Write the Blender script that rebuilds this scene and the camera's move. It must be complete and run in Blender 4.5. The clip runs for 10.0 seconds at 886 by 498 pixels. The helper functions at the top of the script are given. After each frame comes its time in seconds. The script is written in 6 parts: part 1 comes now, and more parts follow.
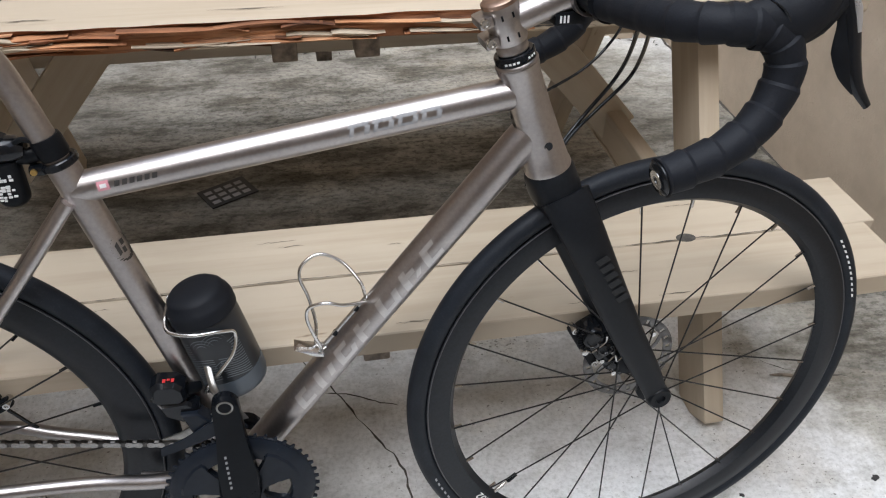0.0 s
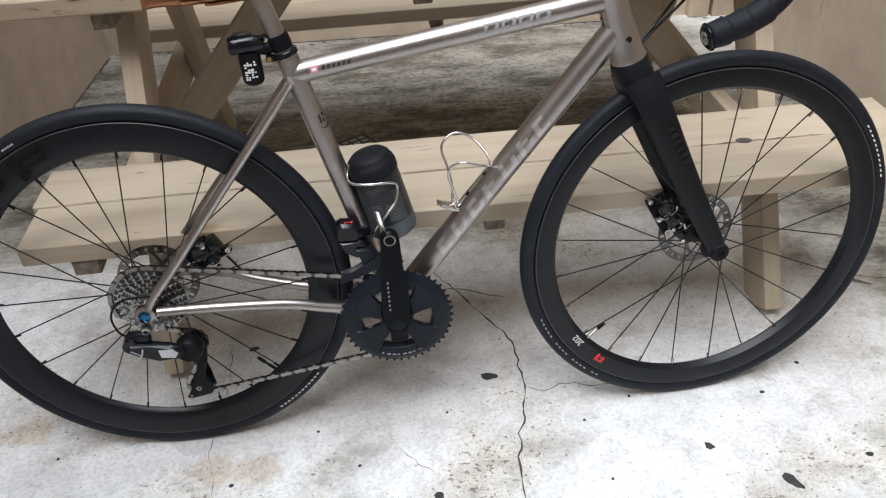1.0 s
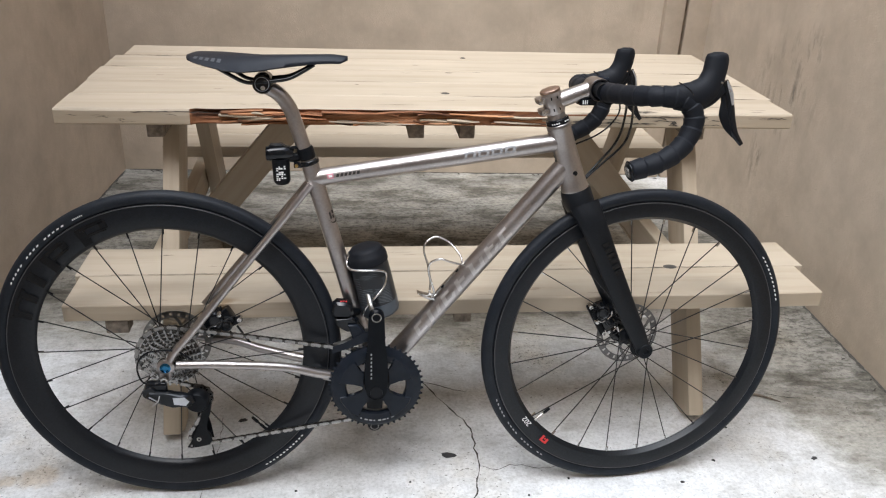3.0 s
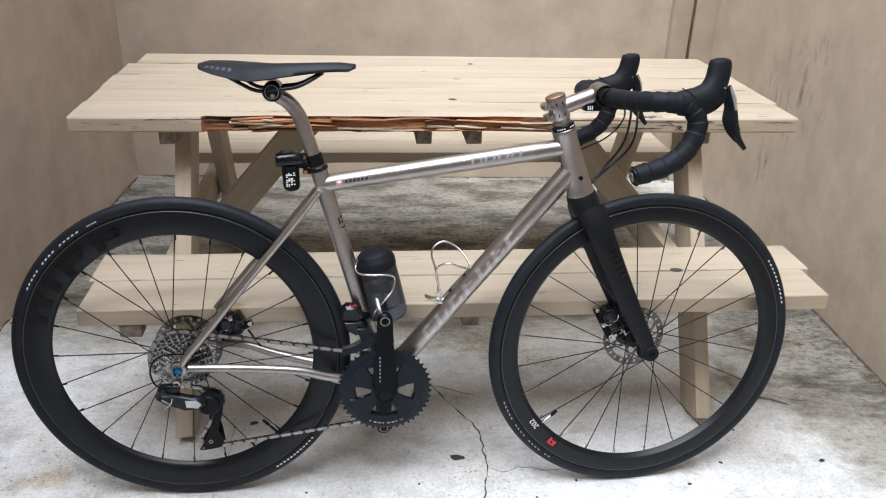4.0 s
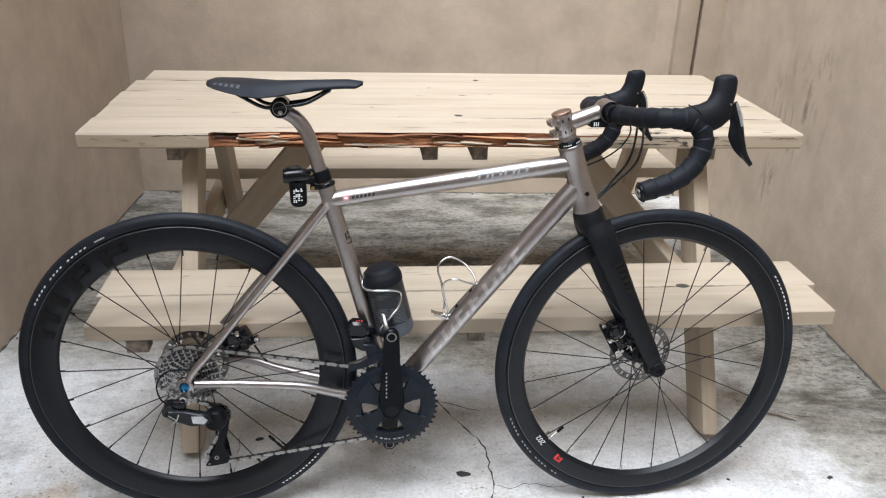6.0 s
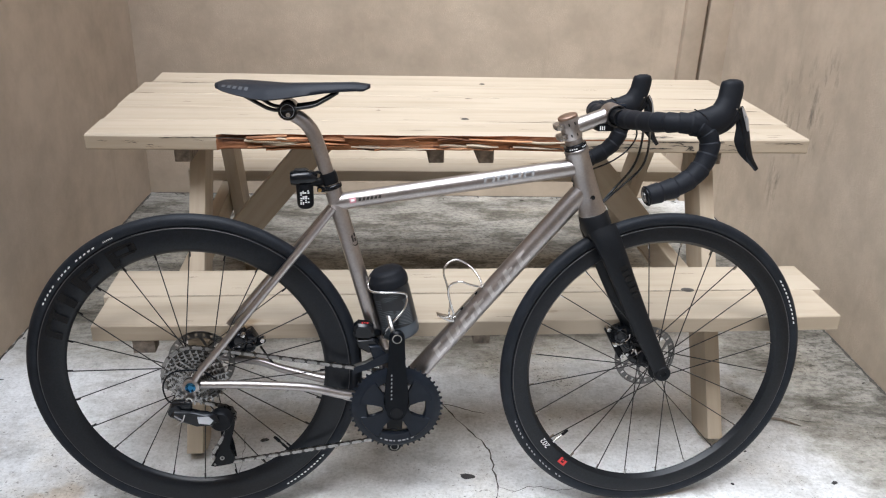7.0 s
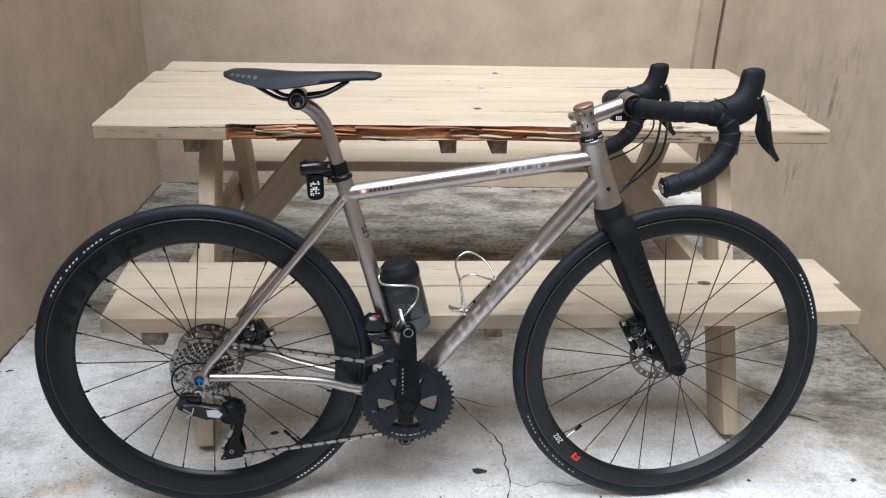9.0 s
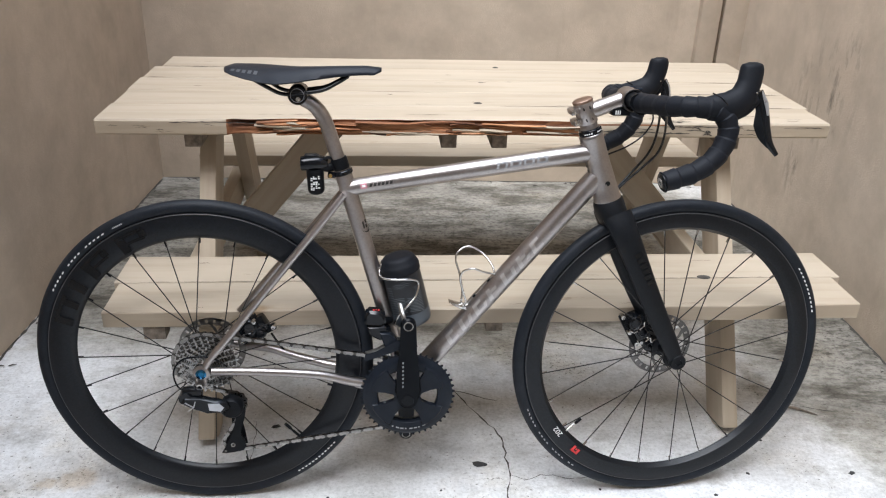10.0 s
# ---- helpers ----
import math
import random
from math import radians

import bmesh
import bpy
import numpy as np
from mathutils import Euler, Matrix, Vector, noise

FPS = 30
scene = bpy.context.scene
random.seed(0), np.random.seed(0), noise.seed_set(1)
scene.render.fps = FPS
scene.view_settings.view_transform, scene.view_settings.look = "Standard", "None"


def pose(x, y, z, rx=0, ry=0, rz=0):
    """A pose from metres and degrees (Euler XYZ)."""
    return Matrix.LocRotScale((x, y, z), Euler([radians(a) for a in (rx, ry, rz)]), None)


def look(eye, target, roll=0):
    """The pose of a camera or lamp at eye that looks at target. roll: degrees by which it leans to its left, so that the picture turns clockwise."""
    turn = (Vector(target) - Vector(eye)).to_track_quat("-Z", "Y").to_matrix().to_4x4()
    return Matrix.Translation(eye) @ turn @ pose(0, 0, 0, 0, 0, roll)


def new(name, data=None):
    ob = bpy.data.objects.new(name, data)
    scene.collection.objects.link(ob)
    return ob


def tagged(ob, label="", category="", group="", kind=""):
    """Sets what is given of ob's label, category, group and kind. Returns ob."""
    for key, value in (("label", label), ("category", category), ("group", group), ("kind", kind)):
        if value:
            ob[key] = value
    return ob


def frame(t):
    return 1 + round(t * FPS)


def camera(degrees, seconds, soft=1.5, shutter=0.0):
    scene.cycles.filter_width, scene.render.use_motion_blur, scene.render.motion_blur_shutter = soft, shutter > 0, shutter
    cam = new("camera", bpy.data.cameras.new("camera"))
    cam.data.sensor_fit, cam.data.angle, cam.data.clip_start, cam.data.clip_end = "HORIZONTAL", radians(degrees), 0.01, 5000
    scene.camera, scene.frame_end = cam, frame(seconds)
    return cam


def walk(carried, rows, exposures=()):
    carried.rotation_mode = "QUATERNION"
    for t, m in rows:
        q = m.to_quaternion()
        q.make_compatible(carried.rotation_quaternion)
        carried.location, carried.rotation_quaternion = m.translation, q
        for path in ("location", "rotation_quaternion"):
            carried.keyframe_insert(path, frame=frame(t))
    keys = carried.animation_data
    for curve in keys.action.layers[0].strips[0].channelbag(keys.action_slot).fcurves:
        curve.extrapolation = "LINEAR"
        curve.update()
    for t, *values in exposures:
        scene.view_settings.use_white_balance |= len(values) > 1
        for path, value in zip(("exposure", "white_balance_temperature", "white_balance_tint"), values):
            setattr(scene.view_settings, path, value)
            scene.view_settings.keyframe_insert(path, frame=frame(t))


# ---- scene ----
cam = camera(57.8, 10.0, soft=1.15)
PATH = [
    (0, (0.561, -0.636, 1.164), (0.834, 0.924, -0.058), 1.4),
    (0.5, (0.532, -0.867, 1.148), (0.747, 0.727, -0.041), -1.1),
    (1, (0.456, -1.024, 1.186), (0.535, 0.586, 0.002), -3.0),
    (1.5, (0.348, -1.169, 1.213), (0.456, 0.46, 0.057), 0.1),
    (2, (0.329, -1.256, 1.222), (0.562, 0.42, 0.155), 3.8),
    (2.5, (0.364, -1.313, 1.244), (0.585, 0.457, 0.338), 3.5),
    (3, (0.413, -1.335, 1.249), (0.59, 0.458, 0.381), 2.6),
    (4.5, (0.418, -1.359, 1.263), (0.567, 0.444, 0.41), 2.0),
    (5, (0.418, -1.362, 1.261), (0.566, 0.446, 0.418), 2.0),
    (5.5, (0.415, -1.353, 1.261), (0.561, 0.459, 0.427), 1.9),
    (7, (0.409, -1.361, 1.262), (0.539, 0.459, 0.443), 2.1),
    (7.5, (0.407, -1.353, 1.258), (0.534, 0.466, 0.436), 2.1),
    (8, (0.399, -1.34, 1.254), (0.522, 0.476, 0.426), 2.1),
    (8.5, (0.406, -1.336, 1.251), (0.513, 0.479, 0.418), 2.0),
    (9, (0.409, -1.334, 1.254), (0.511, 0.477, 0.412), 1.9),
    (9.5, (0.412, -1.333, 1.254), (0.509, 0.476, 0.406), 1.8),
    (10, (0.412, -1.34, 1.257), (0.51, 0.465, 0.402), 1.8),
]
LIGHT = [(0.0, 0.54, 5900, 8), (0.6, 0.60, 5980, 8), (1.1, 0.58, 6030, 8), (2.0, 0.44, 6060, 8), (2.6, 0.67, 6000, 8), (3.2, 0.71, 5930, 8), (4.4, 0.83, 5870, 8), (7.2, 0.84, 5830, 8), (10.0, 0.80, 5830, 8)]
walk(cam, [(t, look(eye, target, roll)) for t, eye, target, roll in PATH], LIGHT)

# ---- light ----
world = bpy.data.worlds.new("sky")
scene.world = world
world.use_nodes = True
wn, wl = world.node_tree.nodes, world.node_tree.links
wn.clear()
sky = wn.new("ShaderNodeTexSky")
sky.sky_type = "NISHITA"
sky.sun_disc = False
sky.sun_elevation, sky.sun_rotation = radians(60), radians(200)
sky.dust_density, sky.air_density = 4.0, 0.6
soft_sky = wn.new("ShaderNodeHueSaturation")
soft_sky.inputs["Saturation"].default_value = 0.85
back = wn.new("ShaderNodeBackground")
back.inputs["Strength"].default_value = 0.175
wout = wn.new("ShaderNodeOutputWorld")
wl.new(sky.outputs[0], soft_sky.inputs["Color"])
wl.new(soft_sky.outputs[0], back.inputs[0])
wl.new(back.outputs[0], wout.inputs[0])
sun = new("sun", bpy.data.lights.new("sun", "SUN"))
sun.data.energy, sun.data.angle, sun.data.color = 2.5, radians(58), (0.98, 0.99, 1.0)
sun.matrix_world = look((-0.30, -0.40, 5.2), (0.6, 0.3, 0.0))


# ---- materials ----
def node_mat(name):
    m = bpy.data.materials.new(name)
    m.use_nodes = True
    n = m.node_tree.nodes
    return m, n, m.node_tree.links, n["Principled BSDF"]


def tex(n, l, scale, detail=4.0, rough=0.55, stretch=(1, 1, 1), turn=(0, 0, 0), per_object=False):
    co = n.new("ShaderNodeTexCoord")
    mp = n.new("ShaderNodeMapping")
    mp.inputs["Scale"].default_value = stretch
    mp.inputs["Rotation"].default_value = turn
    l.new(co.outputs["Object"], mp.inputs[0])
    if per_object:
        info = n.new("ShaderNodeObjectInfo")
        mul = n.new("ShaderNodeVectorMath")
        mul.operation = "MULTIPLY_ADD"
        comb = n.new("ShaderNodeCombineXYZ")
        for k in range(3):
            l.new(info.outputs["Random"], comb.inputs[k])
        l.new(comb.outputs[0], mul.inputs[0])
        mul.inputs[1].default_value = (17.0, 9.0, 13.0)
        l.new(mp.outputs[0], mul.inputs[2])
        vec = mul.outputs[0]
    else:
        vec = mp.outputs[0]
    t = n.new("ShaderNodeTexNoise")
    t.inputs["Scale"].default_value = scale
    t.inputs["Detail"].default_value = detail
    t.inputs["Roughness"].default_value = rough
    l.new(vec, t.inputs["Vector"])
    return t


def ramp(n, l, src, stops):
    r = n.new("ShaderNodeValToRGB")
    e = r.color_ramp.elements
    e[0].position, e[0].color = stops[0][0], (*stops[0][1], 1)
    e[1].position, e[1].color = stops[-1][0], (*stops[-1][1], 1)
    for p, c in stops[1:-1]:
        k = e.new(p)
        k.color = (*c, 1)
    l.new(src, r.inputs[0])
    return r


def mix(n, l, fac, a, b, mode="MIX"):
    m = n.new("ShaderNodeMix")
    m.data_type, m.blend_type = "RGBA", mode
    for sock, val in ((m.inputs[0], fac), (m.inputs[6], a), (m.inputs[7], b)):
        if isinstance(val, (int, float)):
            sock.default_value = val
        elif isinstance(val, tuple):
            sock.default_value = (*val, 1)
        else:
            l.new(val, sock)
    return m.outputs[2]


def bump(n, l, b, height, strength, distance, prev=None):
    k = n.new("ShaderNodeBump")
    k.inputs["Strength"].default_value = strength
    k.inputs["Distance"].default_value = distance
    l.new(height, k.inputs["Height"])
    if prev:
        l.new(prev, k.inputs["Normal"])
    l.new(k.outputs[0], b.inputs["Normal"])
    return k.outputs[0]


def plain(name, colour, rough=0.5, metal=0.0, vary=0.12, scale=60.0, relief=0.1, coat=0.0, spec=0.5):
    m, n, l, b = node_mat(name)
    t = tex(n, l, scale, 5)
    lo = tuple(c * (1 - vary) for c in colour)
    hi = tuple(min(1, c * (1 + vary)) for c in colour)
    r = ramp(n, l, t.outputs[0], [(0.3, lo), (0.7, hi)])
    l.new(r.outputs[0], b.inputs["Base Color"])
    b.inputs["Metallic"].default_value = metal
    mr = n.new("ShaderNodeMapRange")
    mr.inputs["To Min"].default_value = max(0.02, rough - 0.08)
    mr.inputs["To Max"].default_value = min(1, rough + 0.08)
    l.new(t.outputs[0], mr.inputs[0])
    l.new(mr.outputs[0], b.inputs["Roughness"])
    b.inputs["Coat Weight"].default_value = coat
    b.inputs["Specular IOR Level"].default_value = spec
    b.inputs["Coat Roughness"].default_value = 0.1
    if relief:
        bump(n, l, b, t.outputs[0], relief, 0.001)
    return m


STAINS = [((1.812, 1.25, 0.60), (0.3, 0.24, 0.24)), ((1.812, 1.15, 0.72), (0.3, 0.12, 0.14)), ((1.812, 1.34, 0.34), (0.3, 0.09, 0.16))]


def stucco_mat(name="stucco", stain=None, rough=0.5):
    m, n, l, b = node_mat(name)
    big = tex(n, l, 1.3, 5, 0.6)
    mid = tex(n, l, 7.0, 6, 0.6)
    streak = tex(n, l, 9.0, 5, 0.6, (1.0, 1.0, 0.16))
    fine = tex(n, l, 140.0, 4, 0.6)
    grit = tex(n, l, 210.0, 3, 0.55)
    swell = tex(n, l, 11.0, 4, 0.5)
    base = ramp(n, l, big.outputs[0], [(0.3, (0.460, 0.383, 0.292)), (0.7, (0.560, 0.475, 0.369))])
    patch = ramp(n, l, mid.outputs[0], [(0.35, (0.86, 0.85, 0.84)), (0.65, (1.06, 1.05, 1.04))])
    c = mix(n, l, 1.0, base.outputs[0], patch.outputs[0], "MULTIPLY")
    dirt = ramp(n, l, streak.outputs[0], [(0.62, (1, 1, 1)), (0.80, (0.66, 0.62, 0.58))])
    c = mix(n, l, 0.45, c, dirt.outputs[0], "MULTIPLY")
    if stain:
        # run-down stains of dirty water in one stretch of the wall
        co = n.new("ShaderNodeTexCoord")
        near = None
        for (cx, cy, cz), (rx, ry, rz) in stain:
            mp = n.new("ShaderNodeMapping")
            mp.vector_type = "TEXTURE"
            mp.inputs["Location"].default_value = (cx, cy, cz)
            mp.inputs["Scale"].default_value = (rx, ry, rz)
            l.new(co.outputs["Object"], mp.inputs[0])
            gr = n.new("ShaderNodeTexGradient")
            gr.gradient_type = "SPHERICAL"
            l.new(mp.outputs[0], gr.inputs[0])
            if near is None:
                near = gr.outputs["Fac"]
            else:
                mx = n.new("ShaderNodeMath")
                mx.operation = "MAXIMUM"
                l.new(near, mx.inputs[0])
                l.new(gr.outputs["Fac"], mx.inputs[1])
                near = mx.outputs[0]
        runs = tex(n, l, 22.0, 7, 0.68, (1.0, 1.0, 0.30), (radians(12), 0, 0))
        rr = ramp(n, l, runs.outputs[0], [(0.52, (0, 0, 0)), (0.66, (1, 1, 1))])
        mu = n.new("ShaderNodeMath")
        mu.operation = "MULTIPLY"
        l.new(near, mu.inputs[0])
        l.new(rr.outputs[0], mu.inputs[1])
        m2 = n.new("ShaderNodeMath")
        m2.operation, m2.use_clamp = "MULTIPLY", True
        m2.inputs[1].default_value = 1.1
        l.new(mu.outputs[0], m2.inputs[0])
        c = mix(n, l, m2.outputs[0], c, (0.15, 0.125, 0.095))
    l.new(c, b.inputs["Base Color"])
    b.inputs["Roughness"].default_value = 0.82
    zone = ramp(n, l, mid.outputs[0], [(0.46, (0.06, 0.06, 0.06)), (0.60, (1, 1, 1))])
    lumps = ramp(n, l, grit.outputs[0], [(0.50, (0, 0, 0)), (0.70, (1, 1, 1))])
    g = mix(n, l, 1.0, lumps.outputs[0], zone.outputs[0], "MULTIPLY")
    p = bump(n, l, b, swell.outputs[0], rough * 0.6, 0.012)
    p = bump(n, l, b, fine.outputs[0], rough * 0.7, 0.0016, p)
    bump(n, l, b, g, rough, 0.0035, p)
    return m


def within(n, l, vec, places):
    """How near a point lies to any of the ellipses (x, y, rx, ry), 0 outside to 1 in the middle."""
    near = None
    for cx, cy, rx, ry in places:
        mp = n.new("ShaderNodeMapping")
        mp.vector_type = "TEXTURE"
        mp.inputs["Location"].default_value = (cx, cy, 0)
        mp.inputs["Scale"].default_value = (rx, ry, 1)
        l.new(vec, mp.inputs[0])
        gr = n.new("ShaderNodeTexGradient")
        gr.gradient_type = "SPHERICAL"
        l.new(mp.outputs[0], gr.inputs[0])
        if near is None:
            near = gr.outputs["Fac"]
        else:
            mx = n.new("ShaderNodeMath")
            mx.operation = "MAXIMUM"
            l.new(near, mx.inputs[0])
            l.new(gr.outputs["Fac"], mx.inputs[1])
            near = mx.outputs[0]
    return near


def warped(n, l, scale, amount):
    """Object coordinates pushed about by noise, so that stains get torn outlines."""
    co = n.new("ShaderNodeTexCoord")
    w = tex(n, l, scale, 6, 0.65)
    mid = n.new("ShaderNodeVectorMath")
    mid.operation = "SUBTRACT"
    mid.inputs[1].default_value = (0.5, 0.5, 0.5)
    l.new(w.outputs["Color"], mid.inputs[0])
    off = n.new("ShaderNodeVectorMath")
    off.operation = "MULTIPLY_ADD"
    off.inputs[1].default_value = (amount, amount, 0.0)
    l.new(mid.outputs[0], off.inputs[0])
    l.new(co.outputs["Object"], off.inputs[2])
    return off.outputs[0]


def times(n, l, a, k, add=0.0):
    """a * k + add, kept between 0 and 1; k a number or a socket."""
    m = n.new("ShaderNodeMath")
    m.operation, m.use_clamp = "MULTIPLY_ADD", True
    l.new(a, m.inputs[0])
    if isinstance(k, (int, float)):
        m.inputs[1].default_value = k
    else:
        l.new(k, m.inputs[1])
    m.inputs[2].default_value = add
    return m.outputs[0]


def concrete_mat():
    m, n, l, b = node_mat("concrete")
    big = tex(n, l, 1.7, 6, 0.6)
    mid = tex(n, l, 7.0, 9, 0.68)
    cloud = tex(n, l, 20.0, 8, 0.7)
    fine = tex(n, l, 120.0, 6, 0.7)
    base = ramp(n, l, mid.outputs[0], [(0.36, (0.600, 0.606, 0.606)), (0.5, (0.676, 0.683, 0.683)), (0.62, (0.722, 0.730, 0.730))])
    wide = ramp(n, l, big.outputs[0], [(0.36, (0.84, 0.83, 0.81)), (0.58, (1.04, 1.04, 1.04))])
    c = mix(n, l, 1.0, base.outputs[0], wide.outputs[0], "MULTIPLY")
    cl = ramp(n, l, cloud.outputs[0], [(0.36, (0.86, 0.855, 0.845)), (0.52, (1.02, 1.02, 1.02)), (0.66, (1.06, 1.06, 1.06))])
    c = mix(n, l, 0.9, c, cl.outputs[0], "MULTIPLY")
    grain = ramp(n, l, fine.outputs[0], [(0.36, (0.78, 0.78, 0.77)), (0.50, (1.0, 1.0, 1.0)), (0.64, (1.10, 1.10, 1.10))])
    c = mix(n, l, 0.85, c, grain.outputs[0], "MULTIPLY")
    # warm stains, wide and faint
    brown = tex(n, l, 2.6, 7, 0.65)
    st = ramp(n, l, brown.outputs[0], [(0.52, (1, 1, 1)), (0.68, (0.84, 0.77, 0.66))])
    c = mix(n, l, 0.7, c, st.outputs[0], "MULTIPLY")
    # grey scuffs with torn edges
    smudge = tex(n, l, 4.6, 10, 0.74, (1.0, 1.5, 1.0))
    sm = ramp(n, l, smudge.outputs[0], [(0.53, (1, 1, 1)), (0.585, (0.82, 0.812, 0.795)), (0.68, (0.55, 0.54, 0.52))])
    c = mix(n, l, 0.85, c, sm.outputs[0], "MULTIPLY")
    # old dirt, mopped into streaks, beyond the bench and along the east wall; its tone also holds painted shade for the
    # floor under and behind the table
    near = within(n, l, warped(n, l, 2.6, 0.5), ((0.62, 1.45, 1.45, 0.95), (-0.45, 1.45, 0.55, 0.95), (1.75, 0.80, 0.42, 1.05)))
    grime_shade = ramp(n, l, near, [(0.03, (1, 1, 1)), (0.20, (0.57, 0.545, 0.49)), (0.42, (0.30, 0.278, 0.238))])
    c = mix(n, l, 0.95, c, grime_shade.outputs[0], "MULTIPLY")
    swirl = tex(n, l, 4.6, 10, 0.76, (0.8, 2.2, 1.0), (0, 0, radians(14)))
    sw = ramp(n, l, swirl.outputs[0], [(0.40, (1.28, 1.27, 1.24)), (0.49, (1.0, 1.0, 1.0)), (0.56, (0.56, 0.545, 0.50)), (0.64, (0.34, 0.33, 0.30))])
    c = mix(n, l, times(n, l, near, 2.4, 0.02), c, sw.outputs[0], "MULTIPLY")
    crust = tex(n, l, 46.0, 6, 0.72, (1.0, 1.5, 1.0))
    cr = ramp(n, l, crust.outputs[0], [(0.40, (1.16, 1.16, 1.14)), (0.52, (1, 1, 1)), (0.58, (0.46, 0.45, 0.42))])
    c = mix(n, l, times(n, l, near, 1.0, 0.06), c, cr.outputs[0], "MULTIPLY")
    # rusty rings of dried water
    torn = warped(n, l, 14.0, 0.09)
    for cx, cy, rr in ((0.069, -0.041, 0.06), (0.152, -0.051, 0.055), (0.046, -0.142, 0.06), (-0.313, 0.092, 0.05), (-0.38, 0.083, 0.035)):
        ring = within(n, l, torn, ((cx, cy, rr, rr * 0.8),))
        br = ramp(n, l, ring, [(0.05, (1, 1, 1)), (0.5, (0.84, 0.74, 0.62))])
        c = mix(n, l, 0.8, c, br.outputs[0], "MULTIPLY")
    # small dark pits, thick in some places and sparse in others
    where = tex(n, l, 2.6, 5, 0.65)
    for sc, lo, hi, dark in ((80.0, 0.675, 0.71, 0.34), (40.0, 0.71, 0.74, 0.28), (170.0, 0.668, 0.705, 0.48)):
        fleck = tex(n, l, sc, 2, 0.5, (1.0, 1.35, 1.0))
        lift = n.new("ShaderNodeMath")
        lift.operation = "MULTIPLY_ADD"
        lift.inputs[1].default_value = 0.55
        l.new(where.outputs[0], lift.inputs[0])
        l.new(fleck.outputs[0], lift.inputs[2])
        fl = ramp(n, l, lift.outputs[0], [(lo + 0.305, (1, 1, 1)), (hi + 0.308, (dark, dark * 0.97, dark * 0.92))])
        c = mix(n, l, 0.85, c, fl.outputs[0], "MULTIPLY")
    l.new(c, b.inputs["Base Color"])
    b.inputs["Roughness"].default_value = 0.8
    p = bump(n, l, b, fine.outputs[0], 0.35, 0.002)
    bump(n, l, b, mid.outputs[0], 0.25, 0.006, p)
    return m


def painted_wood_mat():
    m, n, l, b = node_mat("cream_painted_wood")
    grain = tex(n, l, 16.0, 6, 0.6, (0.10, 1.6, 1.6), per_object=True)
    wide = tex(n, l, 3.0, 5, 0.6, (0.6, 1.5, 1.5), per_object=True)
    chip = tex(n, l, 9.0, 6, 0.65, (0.22, 1.6, 1.6), per_object=True)
    knot = tex(n, l, 7.0, 3, 0.5, (0.8, 1.2, 1.2), per_object=True)
    base = ramp(n, l, wide.outputs[0], [(0.3, (0.382, 0.318, 0.234)), (0.7, (0.460, 0.390, 0.295))])
    gr = ramp(n, l, grain.outputs[0], [(0.38, (0.90, 0.875, 0.84)), (0.54, (1.03, 1.03, 1.03))])
    c = mix(n, l, 0.8, base.outputs[0], gr.outputs[0], "MULTIPLY")
    ch = ramp(n, l, chip.outputs[0], [(0.675, (1, 1, 1)), (0.71, (0.30, 0.21, 0.13))])
    c = mix(n, l, 0.85, c, ch.outputs[0], "MULTIPLY")
    kn = ramp(n, l, knot.outputs[0], [(0.72, (1, 1, 1)), (0.80, (0.72, 0.63, 0.52))])
    c = mix(n, l, 1.0, c, kn.outputs[0], "MULTIPLY")
    l.new(c, b.inputs["Base Color"])
    b.inputs["Roughness"].default_value = 0.6
    p = bump(n, l, b, grain.outputs[0], 0.35, 0.002)
    bump(n, l, b, ch.outputs[0], 0.4, 0.0015, p)
    return m


def raw_wood_mat():
    m, n, l, b = node_mat("splintered_wood")
    grain = tex(n, l, 30.0, 6, 0.65, (0.07, 1.8, 1.8), per_object=True)
    tone = tex(n, l, 8.0, 5, 0.6, (0.25, 1.4, 1.4), per_object=True)
    base = ramp(n, l, tone.outputs[0], [(0.30, (0.07, 0.028, 0.012)), (0.44, (0.24, 0.095, 0.038)), (0.58, (0.46, 0.22, 0.10)), (0.74, (0.62, 0.40, 0.23))])
    gr = ramp(n, l, grain.outputs[0], [(0.36, (0.16, 0.12, 0.10)), (0.52, (1, 1, 1))])
    c = mix(n, l, 0.9, base.outputs[0], gr.outputs[0], "MULTIPLY")
    l.new(c, b.inputs["Base Color"])
    b.inputs["Roughness"].default_value = 0.75
    bump(n, l, b, grain.outputs[0], 0.7, 0.004)
    return m


def titanium_mat():
    m, n, l, b = node_mat("brushed_titanium")
    t = tex(n, l, 9.0, 4, 0.5)
    f = tex(n, l, 220.0, 4, 0.6)
    r = ramp(n, l, t.outputs[0], [(0.3, (0.362, 0.335, 0.322)), (0.7, (0.438, 0.408, 0.392))])
    g = ramp(n, l, f.outputs[0], [(0.3, (0.90, 0.90, 0.90)), (0.7, (1.06, 1.06, 1.06))])
    l.new(mix(n, l, 1.0, r.outputs[0], g.outputs[0], "MULTIPLY"), b.inputs["Base Color"])
    b.inputs["Metallic"].default_value = 1.0
    mr = n.new("ShaderNodeMapRange")
    mr.inputs["To Min"].default_value, mr.inputs["To Max"].default_value = 0.29, 0.40
    l.new(t.outputs[0], mr.inputs[0])
    l.new(mr.outputs[0], b.inputs["Roughness"])
    bump(n, l, b, f.outputs[0], 0.08, 0.0004)
    return m


